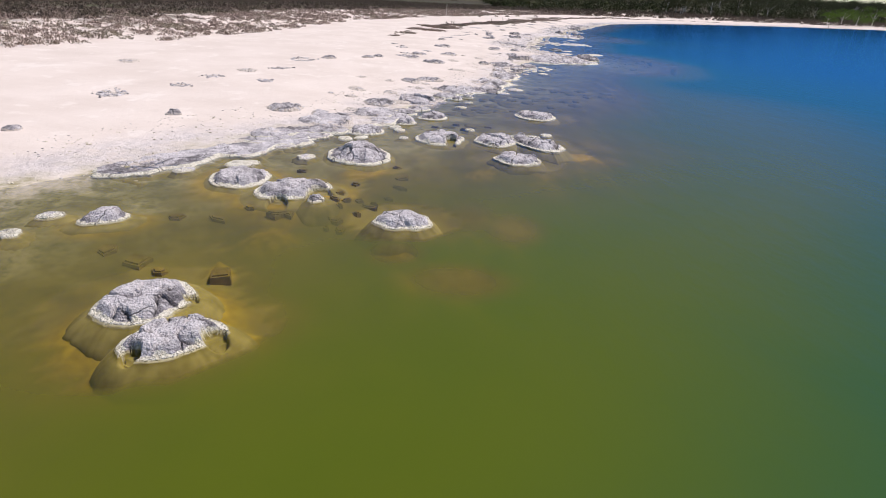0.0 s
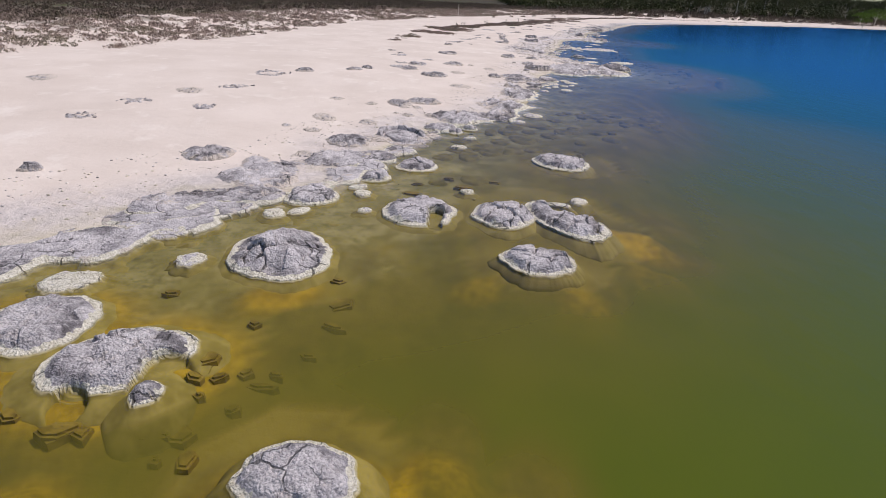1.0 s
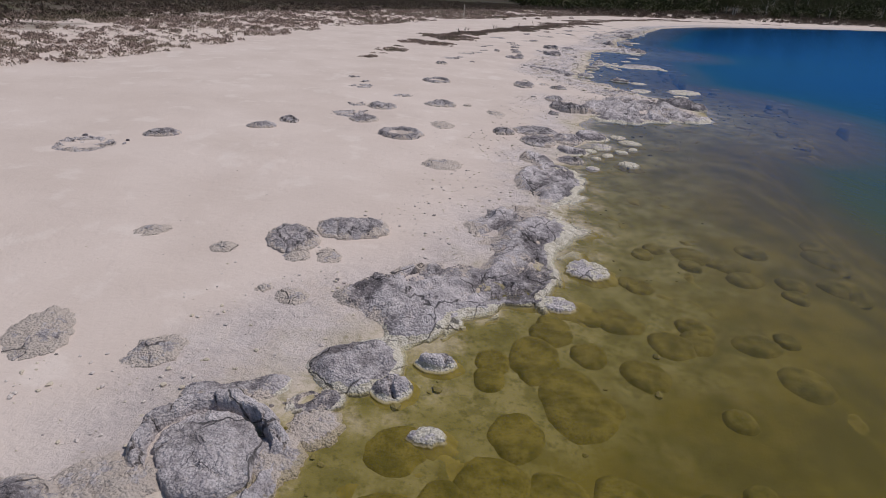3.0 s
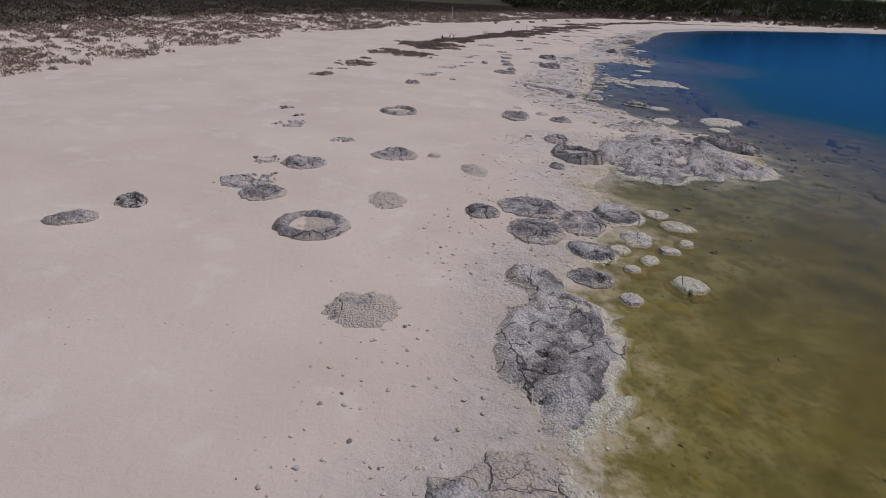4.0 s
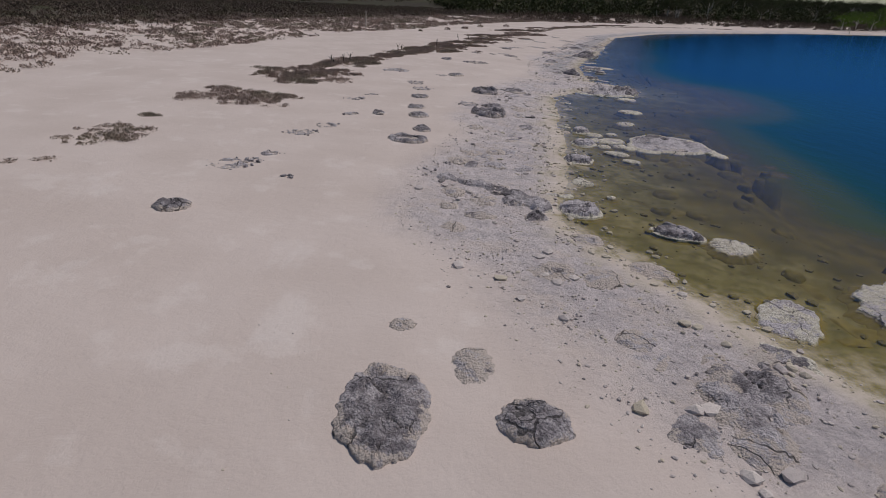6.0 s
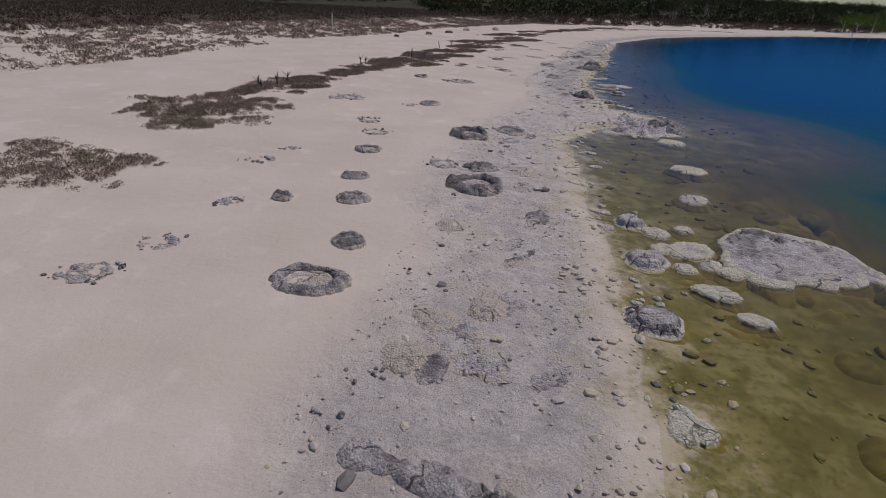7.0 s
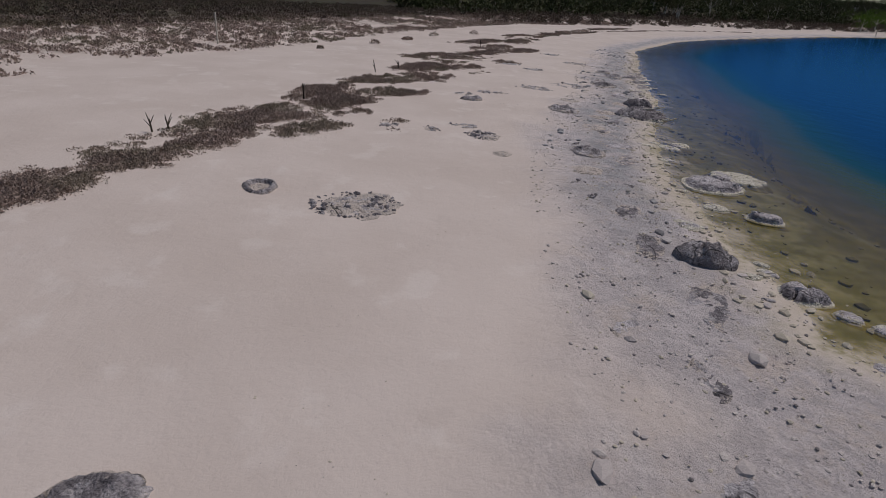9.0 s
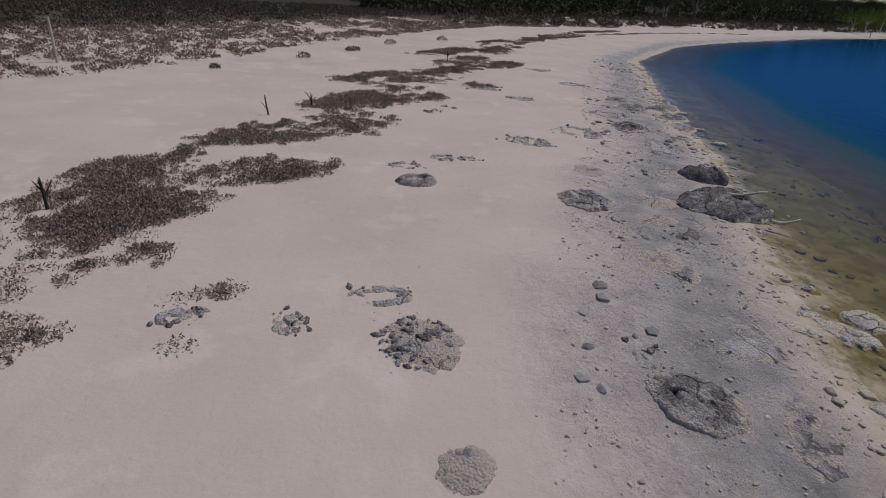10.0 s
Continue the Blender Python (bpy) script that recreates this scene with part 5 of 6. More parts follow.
flush(0.75, 26.8, 0.32, 0.42, 10, 0.09)
flush(1.05, 27.25, 0.34, 0.32, 10, 0.08)
flush(0.35, 26.05, 0.6, 0.3, 10, 0.05)


# small broken lumps in the crusted strip
lump_rng = random.Random(41)
for n in range(14):
    py = lump_rng.uniform(58.0, 100.0)
    px = float(np.interp(py, [57, 62, 68, 74, 80, 87, 95, 101], [9.9, 11.6, 13.0, 14.7, 18.4, 20.2, 23.5, 27])) - lump_rng.uniform(0.8, 4.2)
    size = lump_rng.uniform(0.08, 0.24)
    broken(round(px, 2), round(py, 2), size, size * lump_rng.uniform(0.6, 1.1), lump_rng.uniform(0, 180), 0.045)


def spots_on_margin(count):
    """Places at the water's edge, in random order."""
    rng = np.random.default_rng(91)
    y = rng.uniform(58, 110, 4000)
    x = np.interp(y, [p[1] for p in NEAR_SHORE if p[1] > 12], [p[0] for p in NEAR_SHORE if p[1] > 12]) + rng.uniform(-3, 3, 4000)
    d = shore_distance(x, y)
    ok = (d > -0.5) & (d < 0.45)
    return np.stack([x[ok], y[ok]], -1)[:count]


def sunken_slab(x, y, along, across, rot, mat):
    """A fallen angular block coated in algae on the lake bed."""
    rng = random.Random(int(x * 100) * 13 + int(y * 100))
    bm = bmesh.new()
    n = rng.choice((4, 5, 5, 6))
    a0 = rng.uniform(0, 6)
    ring = [(along * math.cos(a0 + 6.283 * k / n + rng.uniform(-0.25, 0.25)), across * math.sin(a0 + 6.283 * k / n + rng.uniform(-0.25, 0.25))) for k in range(n)]
    low = [bm.verts.new((px * 1.12, py * 1.12, -0.2)) for px, py in ring]
    high = [bm.verts.new((px, py, rng.uniform(-0.02, 0.03))) for px, py in ring]
    bm.faces.new(high)
    for k in range(n):
        bm.faces.new((low[k], low[(k + 1) % n], high[(k + 1) % n], high[k]))
    bmesh.ops.bevel(bm, geom=[e for e in bm.edges if e.verts[0] in high and e.verts[1] in high], offset=0.03, segments=2, affect="EDGES")
    me = bpy.data.meshes.new("sunken_slab")
    bm.to_mesh(me)
    bm.free()
    me.materials.append(mat)
    ob = new("sunken_slab", me)
    top = min(ground_at(x, y) + rng.uniform(0.05, 0.10), -0.07)
    ob.matrix_world = pose(x, y, top, rng.uniform(-4, 4), rng.uniform(-4, 4), rot)
    tagged(ob, "angular ochre algae-coated block lying on the lake bed", "stone", "sunken blocks")


sunken_slab(-2.64, 14.14, 0.19, 0.16, -25, PAD_OCHRE)
sunken_slab(-2.36, 14.15, 0.11, 0.13, 12, PAD_OCHRE)
sunken_slab(-1.96, 14.22, 0.11, 0.11, -1, PAD_OCHRE)
sunken_slab(-1.79, 14.23, 0.10, 0.11, -14, PAD_OCHRE)
sunken_slab(-1.61, 14.32, 0.13, 0.13, 23, PAD_OCHRE)
sunken_slab(-1.30, 14.10, 0.12, 0.15, 10, PAD_OCHRE)
sunken_slab(-1.51, 15.38, 0.15, 0.15, -3, PAD_OCHRE)
sunken_slab(-1.54, 15.04, 0.12, 0.08, -16, PAD_OCHRE)
sunken_slab(-1.29, 15.14, 0.12, 0.08, 21, PAD_OCHRE)
sunken_slab(-0.80, 15.19, 0.20, 0.06, 8, PAD_OCHRE)
sunken_slab(-1.03, 15.31, 0.10, 0.09, -5, PAD_OCHRE)
sunken_slab(-1.24, 16.35, 0.11, 0.09, -18, PAD_OCHRE)
sunken_slab(-0.13, 17.01, 0.22, 0.13, 19, PAD_OCHRE)
sunken_slab(-0.25, 17.53, 0.14, 0.06, 6, PAD_OCHRE)
sunken_slab(-0.39, 15.91, 0.12, 0.06, -7, PAD_OCHRE)
sunken_slab(-0.17, 16.51, 0.22, 0.07, -20, PAD_OCHRE)
sunken_slab(-2.66, 16.92, 0.13, 0.08, 17, PAD_OCHRE)
sunken_slab(-1.57, 14.02, 0.06, 0.04, 4, PAD_OCHRE)
sunken_slab(-3.22, 14.30, 0.12, 0.09, -9, PAD_OCHRE)
sunken_slab(-0.69, 15.45, 0.12, 0.08, -22, PAD_OCHRE)
sunken_slab(-1.02, 14.78, 0.10, 0.08, 15, PAD_OCHRE)
sunken_slab(-1.40, 14.79, 0.08, 0.05, 2, PAD_OCHRE)
sunken_slab(-4.57, 13.79, 0.16, 0.19, -11, PAD_OCHRE)
sunken_slab(-3.77, 13.88, 0.23, 0.11, -24, PAD_OCHRE)
sunken_slab(-4.53, 12.05, 0.23, 0.21, 13, PAD_OCHRE)
sunken_slab(-3.01, 11.77, 0.19, 0.23, 0, PAD_OCHRE)
sunken_slab(-4.10, 11.85, 0.15, 0.12, -13, PAD_OCHRE)
sunken_slab(-2.59, 14.13, 0.24, 0.12, 24, PAD_OCHRE)
sunken_slab(-5.19, 12.32, 0.16, 0.19, 11, PAD_OCHRE)
sunken_slab(-1.47, 14.34, 0.20, 0.13, -2, PAD_OCHRE)
sunken_slab(0.69, 21.86, 0.22, 0.14, -15, PAD_OCHRE)
sunken_slab(1.32, 21.26, 0.17, 0.12, 22, PAD_OCHRE)
sunken_slab(1.92, 22.50, 0.24, 0.13, 9, PAD_OCHRE)
sunken_slab(1.55, 23.13, 0.17, 0.08, -4, PAD_OCHRE)
sunken_slab(2.71, 23.19, 0.22, 0.12, -17, PAD_OCHRE)
sunken_slab(0.79, 22.61, 0.16, 0.07, 20, PAD_OCHRE)


# flat cream stones along the margin
margin_rng = random.Random(58)
for at in spots_on_margin(64):
    r = margin_rng.uniform(0.10, 0.32) * margin_rng.uniform(0.6, 1.0)
    pale(round(float(at[0]), 2), round(float(at[1]), 2), r, r * margin_rng.uniform(0.4, 0.8), margin_rng.uniform(-60, 0), 0.06)


# ---- loose stones ----
def scattered_stones(name, label, spots, sizes, rim, seed, wet=0.0, flat_by=0.5, slaty=0.0):
    rng = np.random.default_rng(seed)
    bm = bmesh.new()
    bmesh.ops.create_icosphere(bm, subdivisions=1, radius=1.0)
    unit = np.array([v.co for v in bm.verts])
    tri = np.array([[v.index for v in f.verts] for f in bm.faces])
    bm.free()
    n = len(spots)
    shape = unit[None] * rng.uniform(0.65, 1.25, (n, len(unit), 1)) * (sizes[:, None, None] * np.array([1.0, 0.8, flat_by]))
    a = rng.uniform(0, 6.28, n)
    c, s = np.cos(a)[:, None], np.sin(a)[:, None]
    x, y = shape[..., 0] * c - shape[..., 1] * s + spots[:, :1], shape[..., 0] * s + shape[..., 1] * c + spots[:, 1:2]
    z = shape[..., 2] + (ground_height(spots[:, 0], spots[:, 1]) + 0.15 * sizes)[:, None]
    verts = np.stack([x, y, z], -1).reshape(-1, 3)
    faces = (tri[None] + (np.arange(n) * len(unit))[:, None, None]).reshape(-1, 3)
    k = len(unit)
    rims = np.repeat((rng.random(n) < rim).astype(float), k)
    ob = new(name, mesh_of(name, verts, faces, RUBBLE, {"rim": rims, "wet": np.full(len(rims), wet), "slate": np.repeat(slaty * step(77, 90, spots[:, 1]) * step(0.6, 1.2, shore_distance(spots[:, 0], spots[:, 1])), k)}, False))
    tagged(ob, label, "stones", kind="stuff")


def spots_along_shore(count, y0, y1, d0, d1, seed, patch=0.0):
    rng = np.random.default_rng(seed)
    y = rng.uniform(y0, y1, count * 4)
    x = np.interp(y, [p[1] for p in NEAR_SHORE if p[1] > 12][:], [p[0] for p in NEAR_SHORE if p[1] > 12][:]) + rng.uniform(-9, 5, count * 4)
    d = shore_distance(x, y)
    ok = (d > d0) & (d < d1) & (fbm(x * 0.7, y * 0.7, seed, 3) > patch)
    return np.stack([x[ok], y[ok]], -1)[:count]


rng0 = np.random.default_rng(5)
for many, y0, y1, d0, d1, small, large, rim, sd, thin in (
        (17000, 47, 126, 0.0, 3.9, 0.010, 0.042, 0.25, 61, -0.35), (1500, 55, 112, -1.2, 0.7, 0.02, 0.12, 0.85, 62, -0.15),
        (4200, 14, 56, -0.3, 3.4, 0.010, 0.045, 0.4, 63, -0.2), (2200, 30, 112, 1.5, 7.0, 0.007, 0.02, 0.3, 64, 0.05),
        (260, 20, 60, -3.2, 0.0, 0.03, 0.10, 0.2, 65, -0.15), (4000, 50, 126, -0.45, 1.0, 0.015, 0.11, 0.9, 66, -0.15),
        (700, 46, 104, -5.0, -0.2, 0.03, 0.13, 0.0, 67, -0.2)):
    at = spots_along_shore(many, y0, y1, d0, d1, sd, thin)
    scattered_stones("loose_stones", "scattered grey and cream lime rubble along the shore" if d0 >= 0 else "small stones lying in the shallow lake margin",
                     at, small + (large - small) * rng0.random(len(at)) ** (2.5 if sd == 63 else 4 if sd < 66 else 3), rim, sd, 0.9 if sd in (65, 67) else 0.0)


clods = spots_along_shore(2600, 47, 127, 0.5, 3.6, 71, 0.1)
scattered_stones("crust_clods", "low broken clods of lilac-grey lime crust", clods, 0.025 + 0.13 * rng0.random(len(clods)) ** 4, 0.1, 71, 0.0, 0.42, 0.85)


# ---- plants ----
def leaves(centres, radii, heights, per, leaf, rng, low=0.0):
    """Many small leaf blades round each centre, in a half-round crown."""
    n = len(centres)
    p = rng.normal(size=(n, per, 3))
    p /= np.linalg.norm(p, axis=-1, keepdims=True)
    p[..., 2] = np.abs(p[..., 2])
    p *= rng.uniform(0.35, 1.0, (n, per, 1)) ** 0.5
    p = p * np.stack([radii, radii, heights], -1)[:, None] + centres[:, None]
    p[..., 2] += low
    a = rng.normal(size=(n, per, 3))
    b = rng.normal(size=(n, per, 3))
    a[..., 2] += 0.7
    a *= leaf[:, None, None] / np.linalg.norm(a, axis=-1, keepdims=True)
    b *= 0.33 * leaf[:, None, None] / np.linalg.norm(b, axis=-1, keepdims=True)
    return np.stack([p - b, p + b, p + a], -2).reshape(-1, 3)


def foliage(name, verts, mat):
    return mesh_of(name, verts, np.arange(len(verts)).reshape(-1, 3), mat, smooth=False)


def on_ground(x, y):
    return np.stack([x, y, ground_height(x, y)], -1)


def heath_band(name, label, count, box, edge0, edge1, size, per, leaf, mat, seed, thin=0.0, flat=0.6):
    rng = np.random.default_rng(seed)
    x, y = rng.uniform(box[0], box[1], count * 6), rng.uniform(box[2], box[3], count * 6)
    e = away(x, y, SCRUB_EDGE, False)
    ok = (e > edge0) & (e < edge1) & (fbm(x * 0.22, y * 0.22, seed, 3) + rng.uniform(-0.25, 0.25, len(x)) > thin + 0.2 * np.exp(-np.maximum(e - edge0, 0) / 2.0))
    ok &= np.hypot(x - 3.65, y - 111.5) > 1.2
    x, y = x[ok][:count], y[ok][:count]
    r = size * rng.uniform(0.5, 1.4, len(x))
    v = leaves(on_ground(x, y), r, r * flat, per, np.minimum(leaf * rng.uniform(0.7, 1.3, len(x)), r), rng)
    ob = new(name, foliage(name, v, mat))
    tagged(ob, label, "scrub", kind="stuff")


heath_band("low_heath", "low pinkish-brown saltbush heath on pale sand", 14000, (-60, 60, 15, 180), -0.6, 19, 0.34, 30, 0.12, SAMPHIRE, 21, -0.22, 0.5)
heath_band("heath", "dense grey-brown and olive coastal heath", 7500, (-100, 40, 15, 190), 10, 70, 0.7, 52, 0.18, HEATH, 22, -0.5)
heath_band("far_heath", "far olive-brown coastal heath plain", 5200, (-420, 120, 60, 520), 70, 420, 2.2, 44, 0.6, HEATH, 23, -0.6)
heath_band("shore_scrub", "brown-green scrub along the far shore", 2600, (30, 330, 150, 330), 1.5, 26, 0.9, 60, 0.28, HEATH, 24, -0.5, 0.8)
heath_band("far_woods", "dark green scrub woods rising behind the lake", 2600, (20, 420, 165, 430), 14, 150, 2.4, 100, 0.6, GREEN, 25, -0.6, 1.3)


def wood_tube(rows, sides=7):
    """A tube through rows of (x, y, z, radius)."""
    verts = []
    for x, y, z, r in rows:
        verts += [(x + r * math.cos(2 * math.pi * k / sides), y + r * math.sin(2 * math.pi * k / sides), z) for k in range(sides)]
    faces = [tuple(f) for f in grid_faces(len(rows), sides, True).tolist()]
    faces.append(tuple(range((len(rows) - 1) * sides, len(rows) * sides)))
    return verts, faces


def tree(x, y, height, wide, seed, mat=GREEN, label="dark green rounded coastal tree"):
    rng = np.random.default_rng(seed)
    z = ground_at(x, y)
    root = new("tree")
    root.matrix_world = pose(x, y, z)
    bend = rng.uniform(-0.3, 0.3, 2)
    v, f = wood_tube([(bend[0] * t, bend[1] * t, height * 0.6 * t - 0.2 * (t == 0), 0.16 * height / 5 * (1 - 0.7 * t)) for t in (0, 0.3, 0.6, 1.0)])
    part("trunk", mesh_of("trunk", v, f, WOOD), root)
    for k in range(4):
        a = k * 1.6 + rng.uniform(-0.4, 0.4)
        v, f = wood_tube([(bend[0] * 0.5 + math.cos(a) * wide * 0.6 * t, bend[1] * 0.5 + math.sin(a) * wide * 0.6 * t,
                           height * (0.3 + 0.35 * t), 0.06 * (1 - 0.7 * t)) for t in (0, 0.5, 1.0)])
        part("limb", mesh_of("limb", v, f, WOOD), root)
    n = 16
    c = rng.normal(size=(n, 3)) * np.array([wide * 0.42, wide * 0.42, height * 0.16]) + np.array([0, 0, height * 0.52])
    r = rng.uniform(0.28, 0.5, n) * wide
    v = leaves(c, r, r * 0.75, 150, np.full(n, 0.26), rng)
    part("crown", foliage("crown", v, mat), root, "bright green leafy crown" if mat is BUSH else "")
    return tagged(root, label, "tree", "trees behind the lake")


for n, (tx, ty, th, tw) in enumerate(((143, 212, 5.5, 4.2), (151, 216, 6.5, 5), (159, 219, 6, 4.8), (168, 223, 7, 5), (178, 228, 6.5, 5), (189, 233, 7, 5))):
    tree(tx, ty, th, tw, 300 + n, BUSH, "bright green spreading bush behind the far beach")
rng1 = random.Random(9)
for n in range(34):
    along = rng1.uniform(0, 1)
    tx = 84 + 190 * along
    tree(tx, 200 + 0.5 * (min(tx, 190) - 84) + rng1.uniform(2, 26), rng1.uniform(5, 8 + 3 * along), rng1.uniform(3, 5), 340 + n)


def samphire(x, y, along, across, rot, many, seed, mat=SAMPHIRE, tall_by=0.16):
    """A low spreading patch of dark succulent shrub."""
    rng = np.random.default_rng(seed)
    many = int(many * 3.6)
    u, v = rng.uniform(-1.15, 1.15, many) * along, rng.uniform(-1.3, 1.3, many) * across
    c, s = math.cos(radians(rot)), math.sin(radians(rot))
    X, Y = x + u * c - v * s, y + u * s + v * c
    out = np.sqrt((u / along) ** 2 + (v / across) ** 2)
    dense = fbm(X * 0.8, Y * 0.8, seed, 3) + 0.5 * fbm(X * 2.6, Y * 2.6, seed + 1, 2) + 0.55 - 0.65 * out ** 2
    ok = dense > rng.uniform(0.0, 0.5, many)
    X, Y, dense = X[ok], Y[ok], dense[ok]
    r = rng.uniform(0.10, 0.26, len(X))
    verts = leaves(on_ground(X, Y) + np.array([0, 0, -0.03]), r, np.clip(0.5 + dense, 0.4, 1.3) * rng.uniform(0.5, 1.1, len(X)) * tall_by, 62,
                   np.full(len(X), 0.05), rng)
    ob = new("samphire_patch", foliage("samphire_patch", verts, mat))
    tagged(ob, "low dark grey-brown samphire shrub patch on sand", "shrub", "strip of samphire along the beach", "stuff")


samphire(-2.6, 56.7, 0.8, 0.6, 41, 30, 700)
samphire(-2.4, 58.7, 1, 0.5, 27, 30, 701)
samphire(-1.7, 61.5, 1.6, 1.1, 34, 97, 702)
samphire(-1.6, 64.3, 0.4, 0.3, 19, 30, 703)
samphire(-1, 68.5, 2, 1, 54, 109, 704)
samphire(0.9, 67.6, 1.7, 1.6, 11, 155, 705)
samphire(1.8, 74.8, 2.3, 2.8, 7, 362, 706)
samphire(1.7, 72.3, 1, 0.7, 38, 36, 707)
samphire(2.4, 75, 2.2, 1.3, 49, 158, 708)
samphire(4.1, 81.5, 2.8, 1.3, 51, 201, 709)
samphire(8.4, 90.4, 4.1, 1.3, 53, 297, 710)
samphire(5.5, 82.8, 0.8, 0.5, 55, 30, 711)
samphire(6, 85.2, 1.3, 0.8, 47, 59, 712)
samphire(7.2, 87.1, 1.7, 1, 41, 101, 713)
samphire(8.9, 92.2, 2, 1.1, 41, 117, 714)
samphire(11.7, 94.9, 2.1, 0.7, 57, 84, 715)
samphire(14.1, 101.5, 2.8, 1.3, 27, 206, 716)
samphire(11.2, 96.8, 1.4, 0.9, 34, 73, 717)
samphire(11.7, 94.4, 1, 0.7, 38, 37, 718)
samphire(13.4, 97.4, 1.5, 0.9, 21, 79, 719)
samphire(19.3, 113.9, 5.7, 1.3, 36, 412, 720)
samphire(17.4, 106.5, 2.8, 1.3, 33, 202, 721)
samphire(15.7, 110.8, 1.6, 0.6, 53, 54, 722)
samphire(22.9, 125.1, 3.9, 1.3, 48, 284, 723)
samphire(32.8, 139.2, 8.8, 1.3, 47, 600, 724)
samphire(49.5, 159.7, 9, 1.3, 43, 600, 725)
samphire(10.8, 97.4, 2.6, 0.8, 62, 220, 726)
samphire(13.2, 101.2, 3, 1, 55, 240, 727)
samphire(15.8, 101.5, 1.6, 0.6, 40, 90, 728)
samphire(15.8, 106, 3.2, 1.2, 58, 260, 729)
samphire(18.6, 104.6, 1.2, 0.6, 50, 60, 730)
samphire(18.8, 112, 4, 1.5, 58, 320, 731)
samphire(21.4, 110.5, 1.4, 0.8, 50, 80, 732)
samphire(22.6, 119, 4.5, 1.4, 60, 320, 733)
samphire(25.4, 119.2, 2, 0.9, 50, 110, 734)
samphire(27, 128, 5.5, 1.5, 58, 330, 735)
samphire(41, 149, 7.5, 1.6, 50, 300, 736)
samphire(11.3, 95, 1.6, 0.9, 45, 150, 737)
samphire(9, 92.5, 2, 0.8, 60, 160, 738)
samphire(4.3, 82.4, 2.4, 0.9, 62, 230, 739)
samphire(6, 85.6, 2.6, 0.9, 62, 260, 740)
samphire(2.2, 78.4, 2.2, 0.7, 60, 180, 741)
samphire(8.4, 89.5, 2, 0.7, 62, 160, 742)
samphire(9.73, 91.8, 1.1, 0.5, 35, 60, 743)
samphire(10.74, 90.94, 1.2, 0.5, 30, 50, 744)
samphire(10.48, 90.29, 1.0, 0.4, 30, 40, 745)
samphire(11.79, 93.1, 1.3, 0.6, 40, 90, 746)
samphire(10.93, 95.03, 1.4, 0.5, 35, 80, 747)
samphire(13.79, 97.25, 1.6, 0.4, 40, 60, 748)
samphire(13.13, 92.22, 0.6, 0.25, 20, 14, 749)
samphire(13.16, 91.18, 0.6, 0.25, 20, 14, 750)
samphire(10.4, 92.23, 1.4, 0.6, 35, 70, 751)
samphire(3.95, 78.68, 1.0, 0.5, 20, 60, 752)
samphire(4.39, 75.61, 0.8, 0.6, 20, 50, 753)
samphire(3.65, 77.01, 0.8, 0.5, 35, 50, 754)
samphire(4.69, 80.41, 1.2, 0.4, 35, 60, 756)
samphire(27.2, 129.4, 3.0, 0.45, 57, 54, 760)
samphire(31.8, 135.9, 5.0, 0.45, 54, 89, 761)
samphire(40.4, 146.5, 8.7, 0.45, 49, 156, 762)
samphire(52.9, 158.2, 8.5, 0.45, 37, 152, 763)
samphire(67.4, 168.2, 9.2, 0.45, 31, 160, 764)
samphire(82.3, 175.7, 7.5, 0.45, 22, 135, 765)


def dead_stub(x, y, h, seed):
    rng = random.Random(seed)
    z = ground_at(x, y)
    lean = rng.uniform(-0.25, 0.25), rng.uniform(-0.25, 0.25)
    v, f = wood_tube([(lean[0] * t * h, lean[1] * t * h, h * t - 0.08 * (t == 0), 0.032 * (1 - 0.6 * t)) for t in (0, 0.4, 0.8, 1)], 6)
    ob = new("dead_stump", mesh_of("dead_stump", v, f, DEAD))
    ob.matrix_world = pose(x, y, z)
    for k in range(3):
        a, t0 = rng.uniform(0, 6.28), rng.uniform(0.3, 0.7)
        v, f = wood_tube([(lean[0] * t0 * h + math.cos(a) * 0.22 * t, lean[1] * t0 * h + math.sin(a) * 0.22 * t, h * t0 + 0.25 * t, 0.02 * (1 - 0.6 * t))
                          for t in (0, 0.5, 1)], 5)
        part("twig", mesh_of("twig", v, f, DEAD), ob)
    tagged(ob, "dead blackened shrub stump standing in samphire", "stump", "dead stumps")


DEAD = leaf_material("charred_wood", (0.02, 0.017, 0.015), (0.05, 0.042, 0.036))
for n, (px, py, ph) in enumerate(((2.7, 79.7, 0.5), (3.4, 80.3, 0.5), (6.8, 89.8, 0.35), (7.1, 90.2, 0.3), (10.2, 95.2, 0.55), (13.0, 103.0, 0.5),
                                  (14.2, 104.5, 0.4), (21.6, 119, 0.6), (2.9, 79.4, 0.4), (3.7, 81.2, 0.45))):
    dead_stub(px, py, ph, 500 + n)


def small_bush(x, y, r, seed):
    rng = np.random.default_rng(seed)
    v = leaves(np.array([[x, y, ground_at(x, y)]]), np.array([r]), np.array([r * 0.8]), 160, np.array([0.12]), rng)
    ob = new("small_shrub", foliage("small_shrub", v, SAMPHIRE))
    tagged(ob, "small round dark shrub alone on bare sand", "shrub", "lone shrubs")


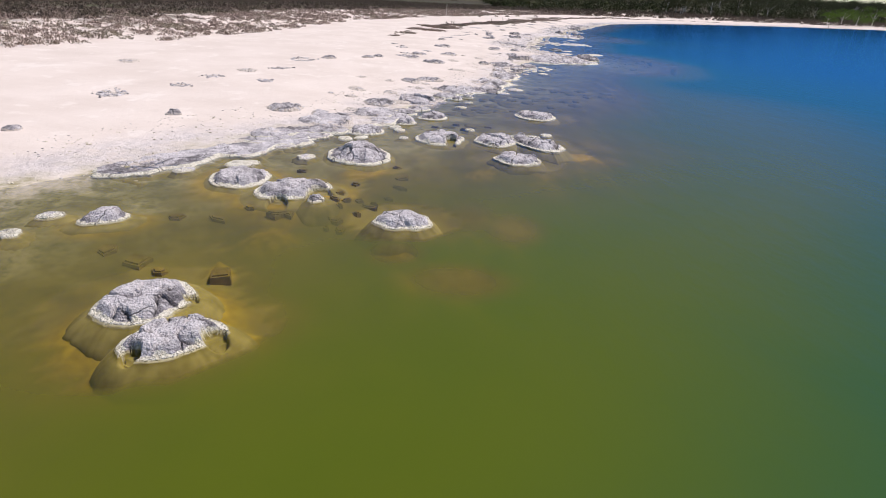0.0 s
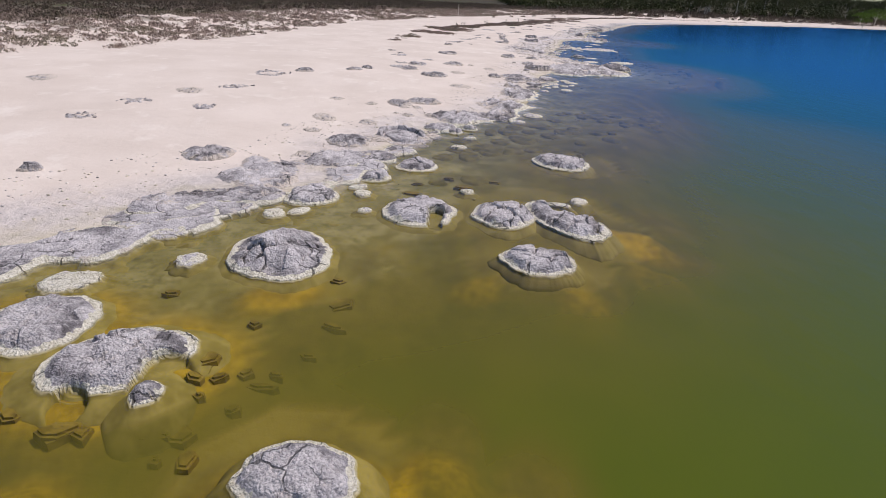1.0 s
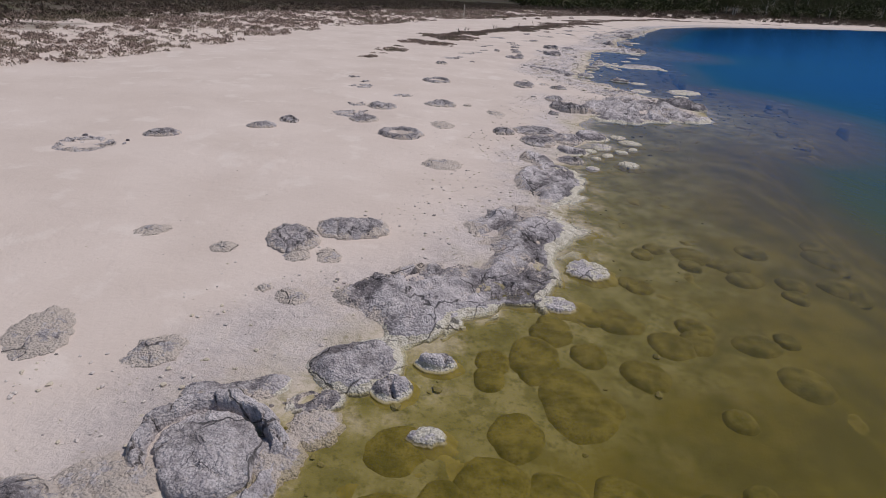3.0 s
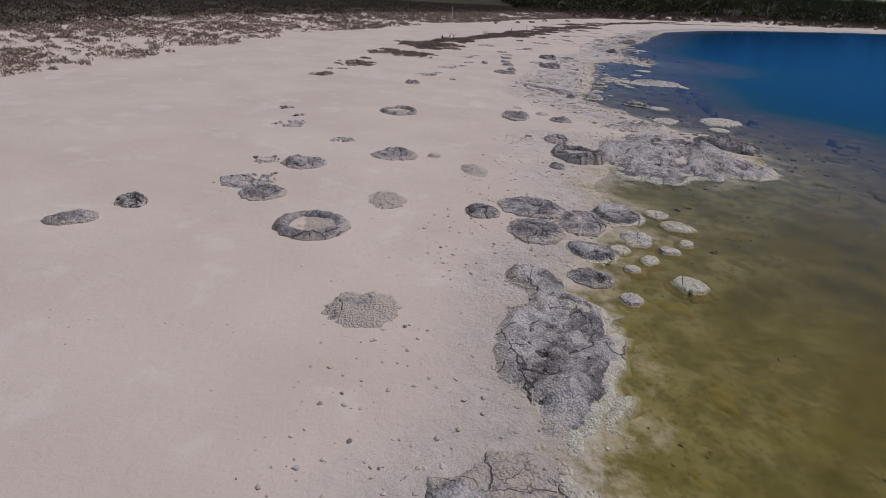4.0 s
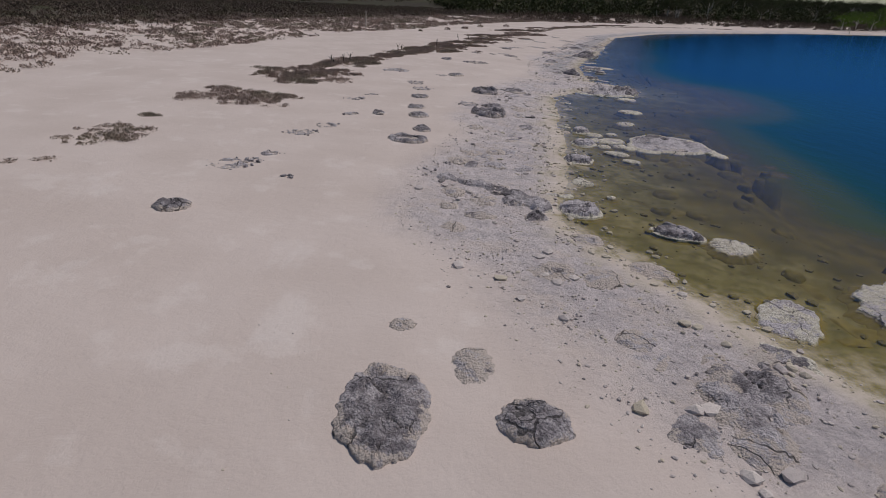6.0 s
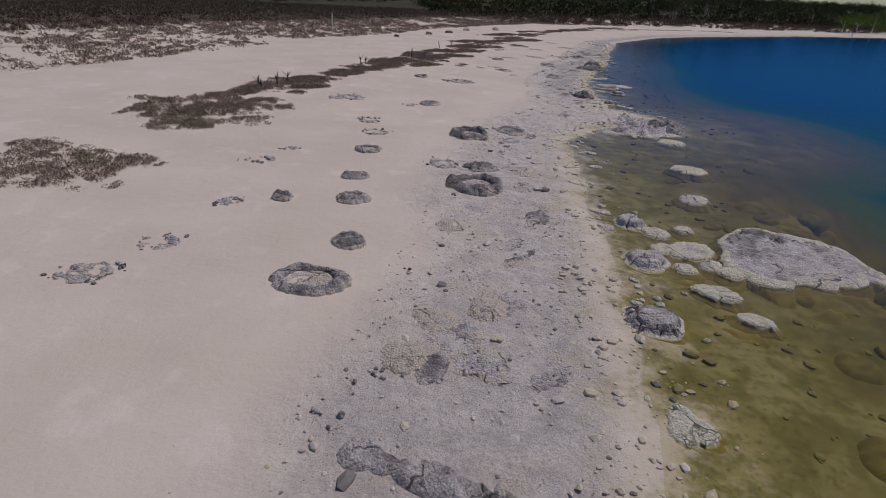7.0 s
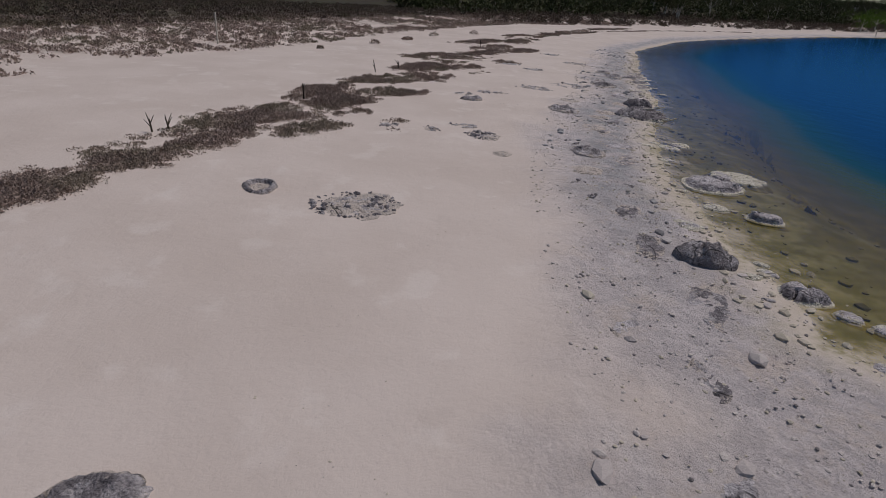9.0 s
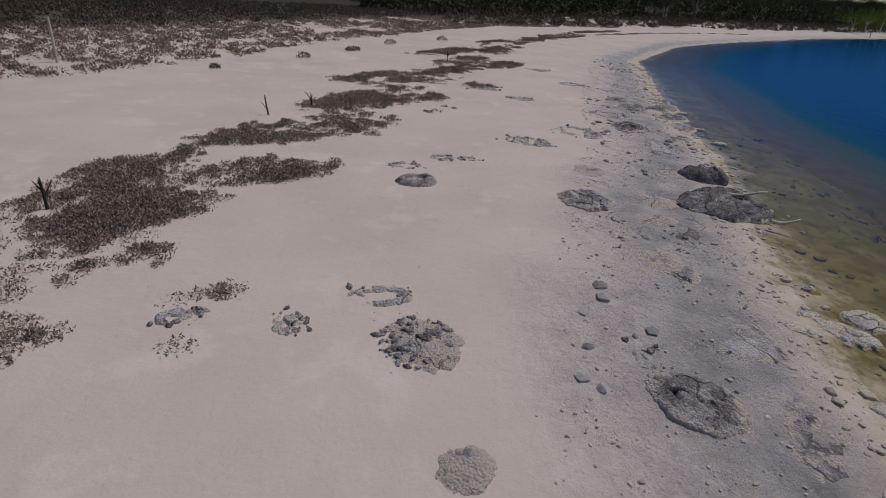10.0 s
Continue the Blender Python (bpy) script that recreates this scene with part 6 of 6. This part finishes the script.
for n, (px, py, pr) in enumerate(((13.4, 117.6, 0.4), (19.1, 128.1, 0.5), (16.0, 122.4, 0.3), (16.4, 122.8, 0.3), (9.8, 112.5, 0.25), (24, 134, 0.5))):
    small_bush(px, py, pr, 600 + n)


def driftwood(x, y, z, rows, label):
    v, f = wood_tube(rows, 7)
    ob = new("driftwood", mesh_of("driftwood", v, f, WOOD))
    ob.matrix_world = pose(x, y, z, 0, 84, -25)
    tagged(ob, label, "driftwood", "washed-up branches")


driftwood(23.99, 95.81, 0.36, [(0.04 * math.sin(5 * t), 0.05 * t, 0.85 * t - 0.4, 0.045 * (1 - 0.5 * t)) for t in (0, 0.2, 0.4, 0.6, 0.8, 1)], "bleached grey branch washed up on a dark rock ledge")
driftwood(24.09, 94.61, 0.18, [(0.05 * math.sin(4 * t), 0.03 * t, 0.55 * t - 0.28, 0.045 * (1 - 0.5 * t)) for t in (0, 0.25, 0.5, 0.75, 1)], "short bleached branch lying at the waterline")


# ---- posts ----
def post(x, y, h, r, lean, label):
    z = ground_at(x, y)
    v, f = wood_tube([(lean * t * h, 0.03 * math.sin(3 * t), h * t - 0.3 * (t == 0), r * (1.05 - 0.2 * t)) for t in (0, 0.25, 0.5, 0.75, 0.97, 1)], 9)
    ob = new("marker_post", mesh_of("marker_post", v, f, WOOD))
    ob.matrix_world = pose(x, y, z)
    tagged(ob, label, "post", "posts")


post(3.65, 112.1, 1.78, 0.055, 0.02, "thin weathered grey wooden marker post beside the heath")
post(134.8, 198.6, 1.2, 0.12, 0.0, "short dark post standing on the far beach")


# ---- the lake's surface, clear where the bed or a growth is near ----
depth = np.maximum(-np.maximum(GZ, np.where(GD < 0, pad_top(GX, GY), -99)), 0.0)
wet_faces = (GZ.ravel()[flat] < 0.02).any(1) & (GD.ravel()[flat] < 1.0).all(1)
wv, wf, wa = subset(np.stack([GX, GY, 0 * GZ], -1).reshape(-1, 3), flat, {"depth": depth.ravel()}, wet_faces)
lake = new("water", mesh_of("water", wv, wf, WATER, wa))
lake.visible_shadow = False
tagged(lake, "clear shallow lake water turning green and deep blue", "lake", kind="structure")
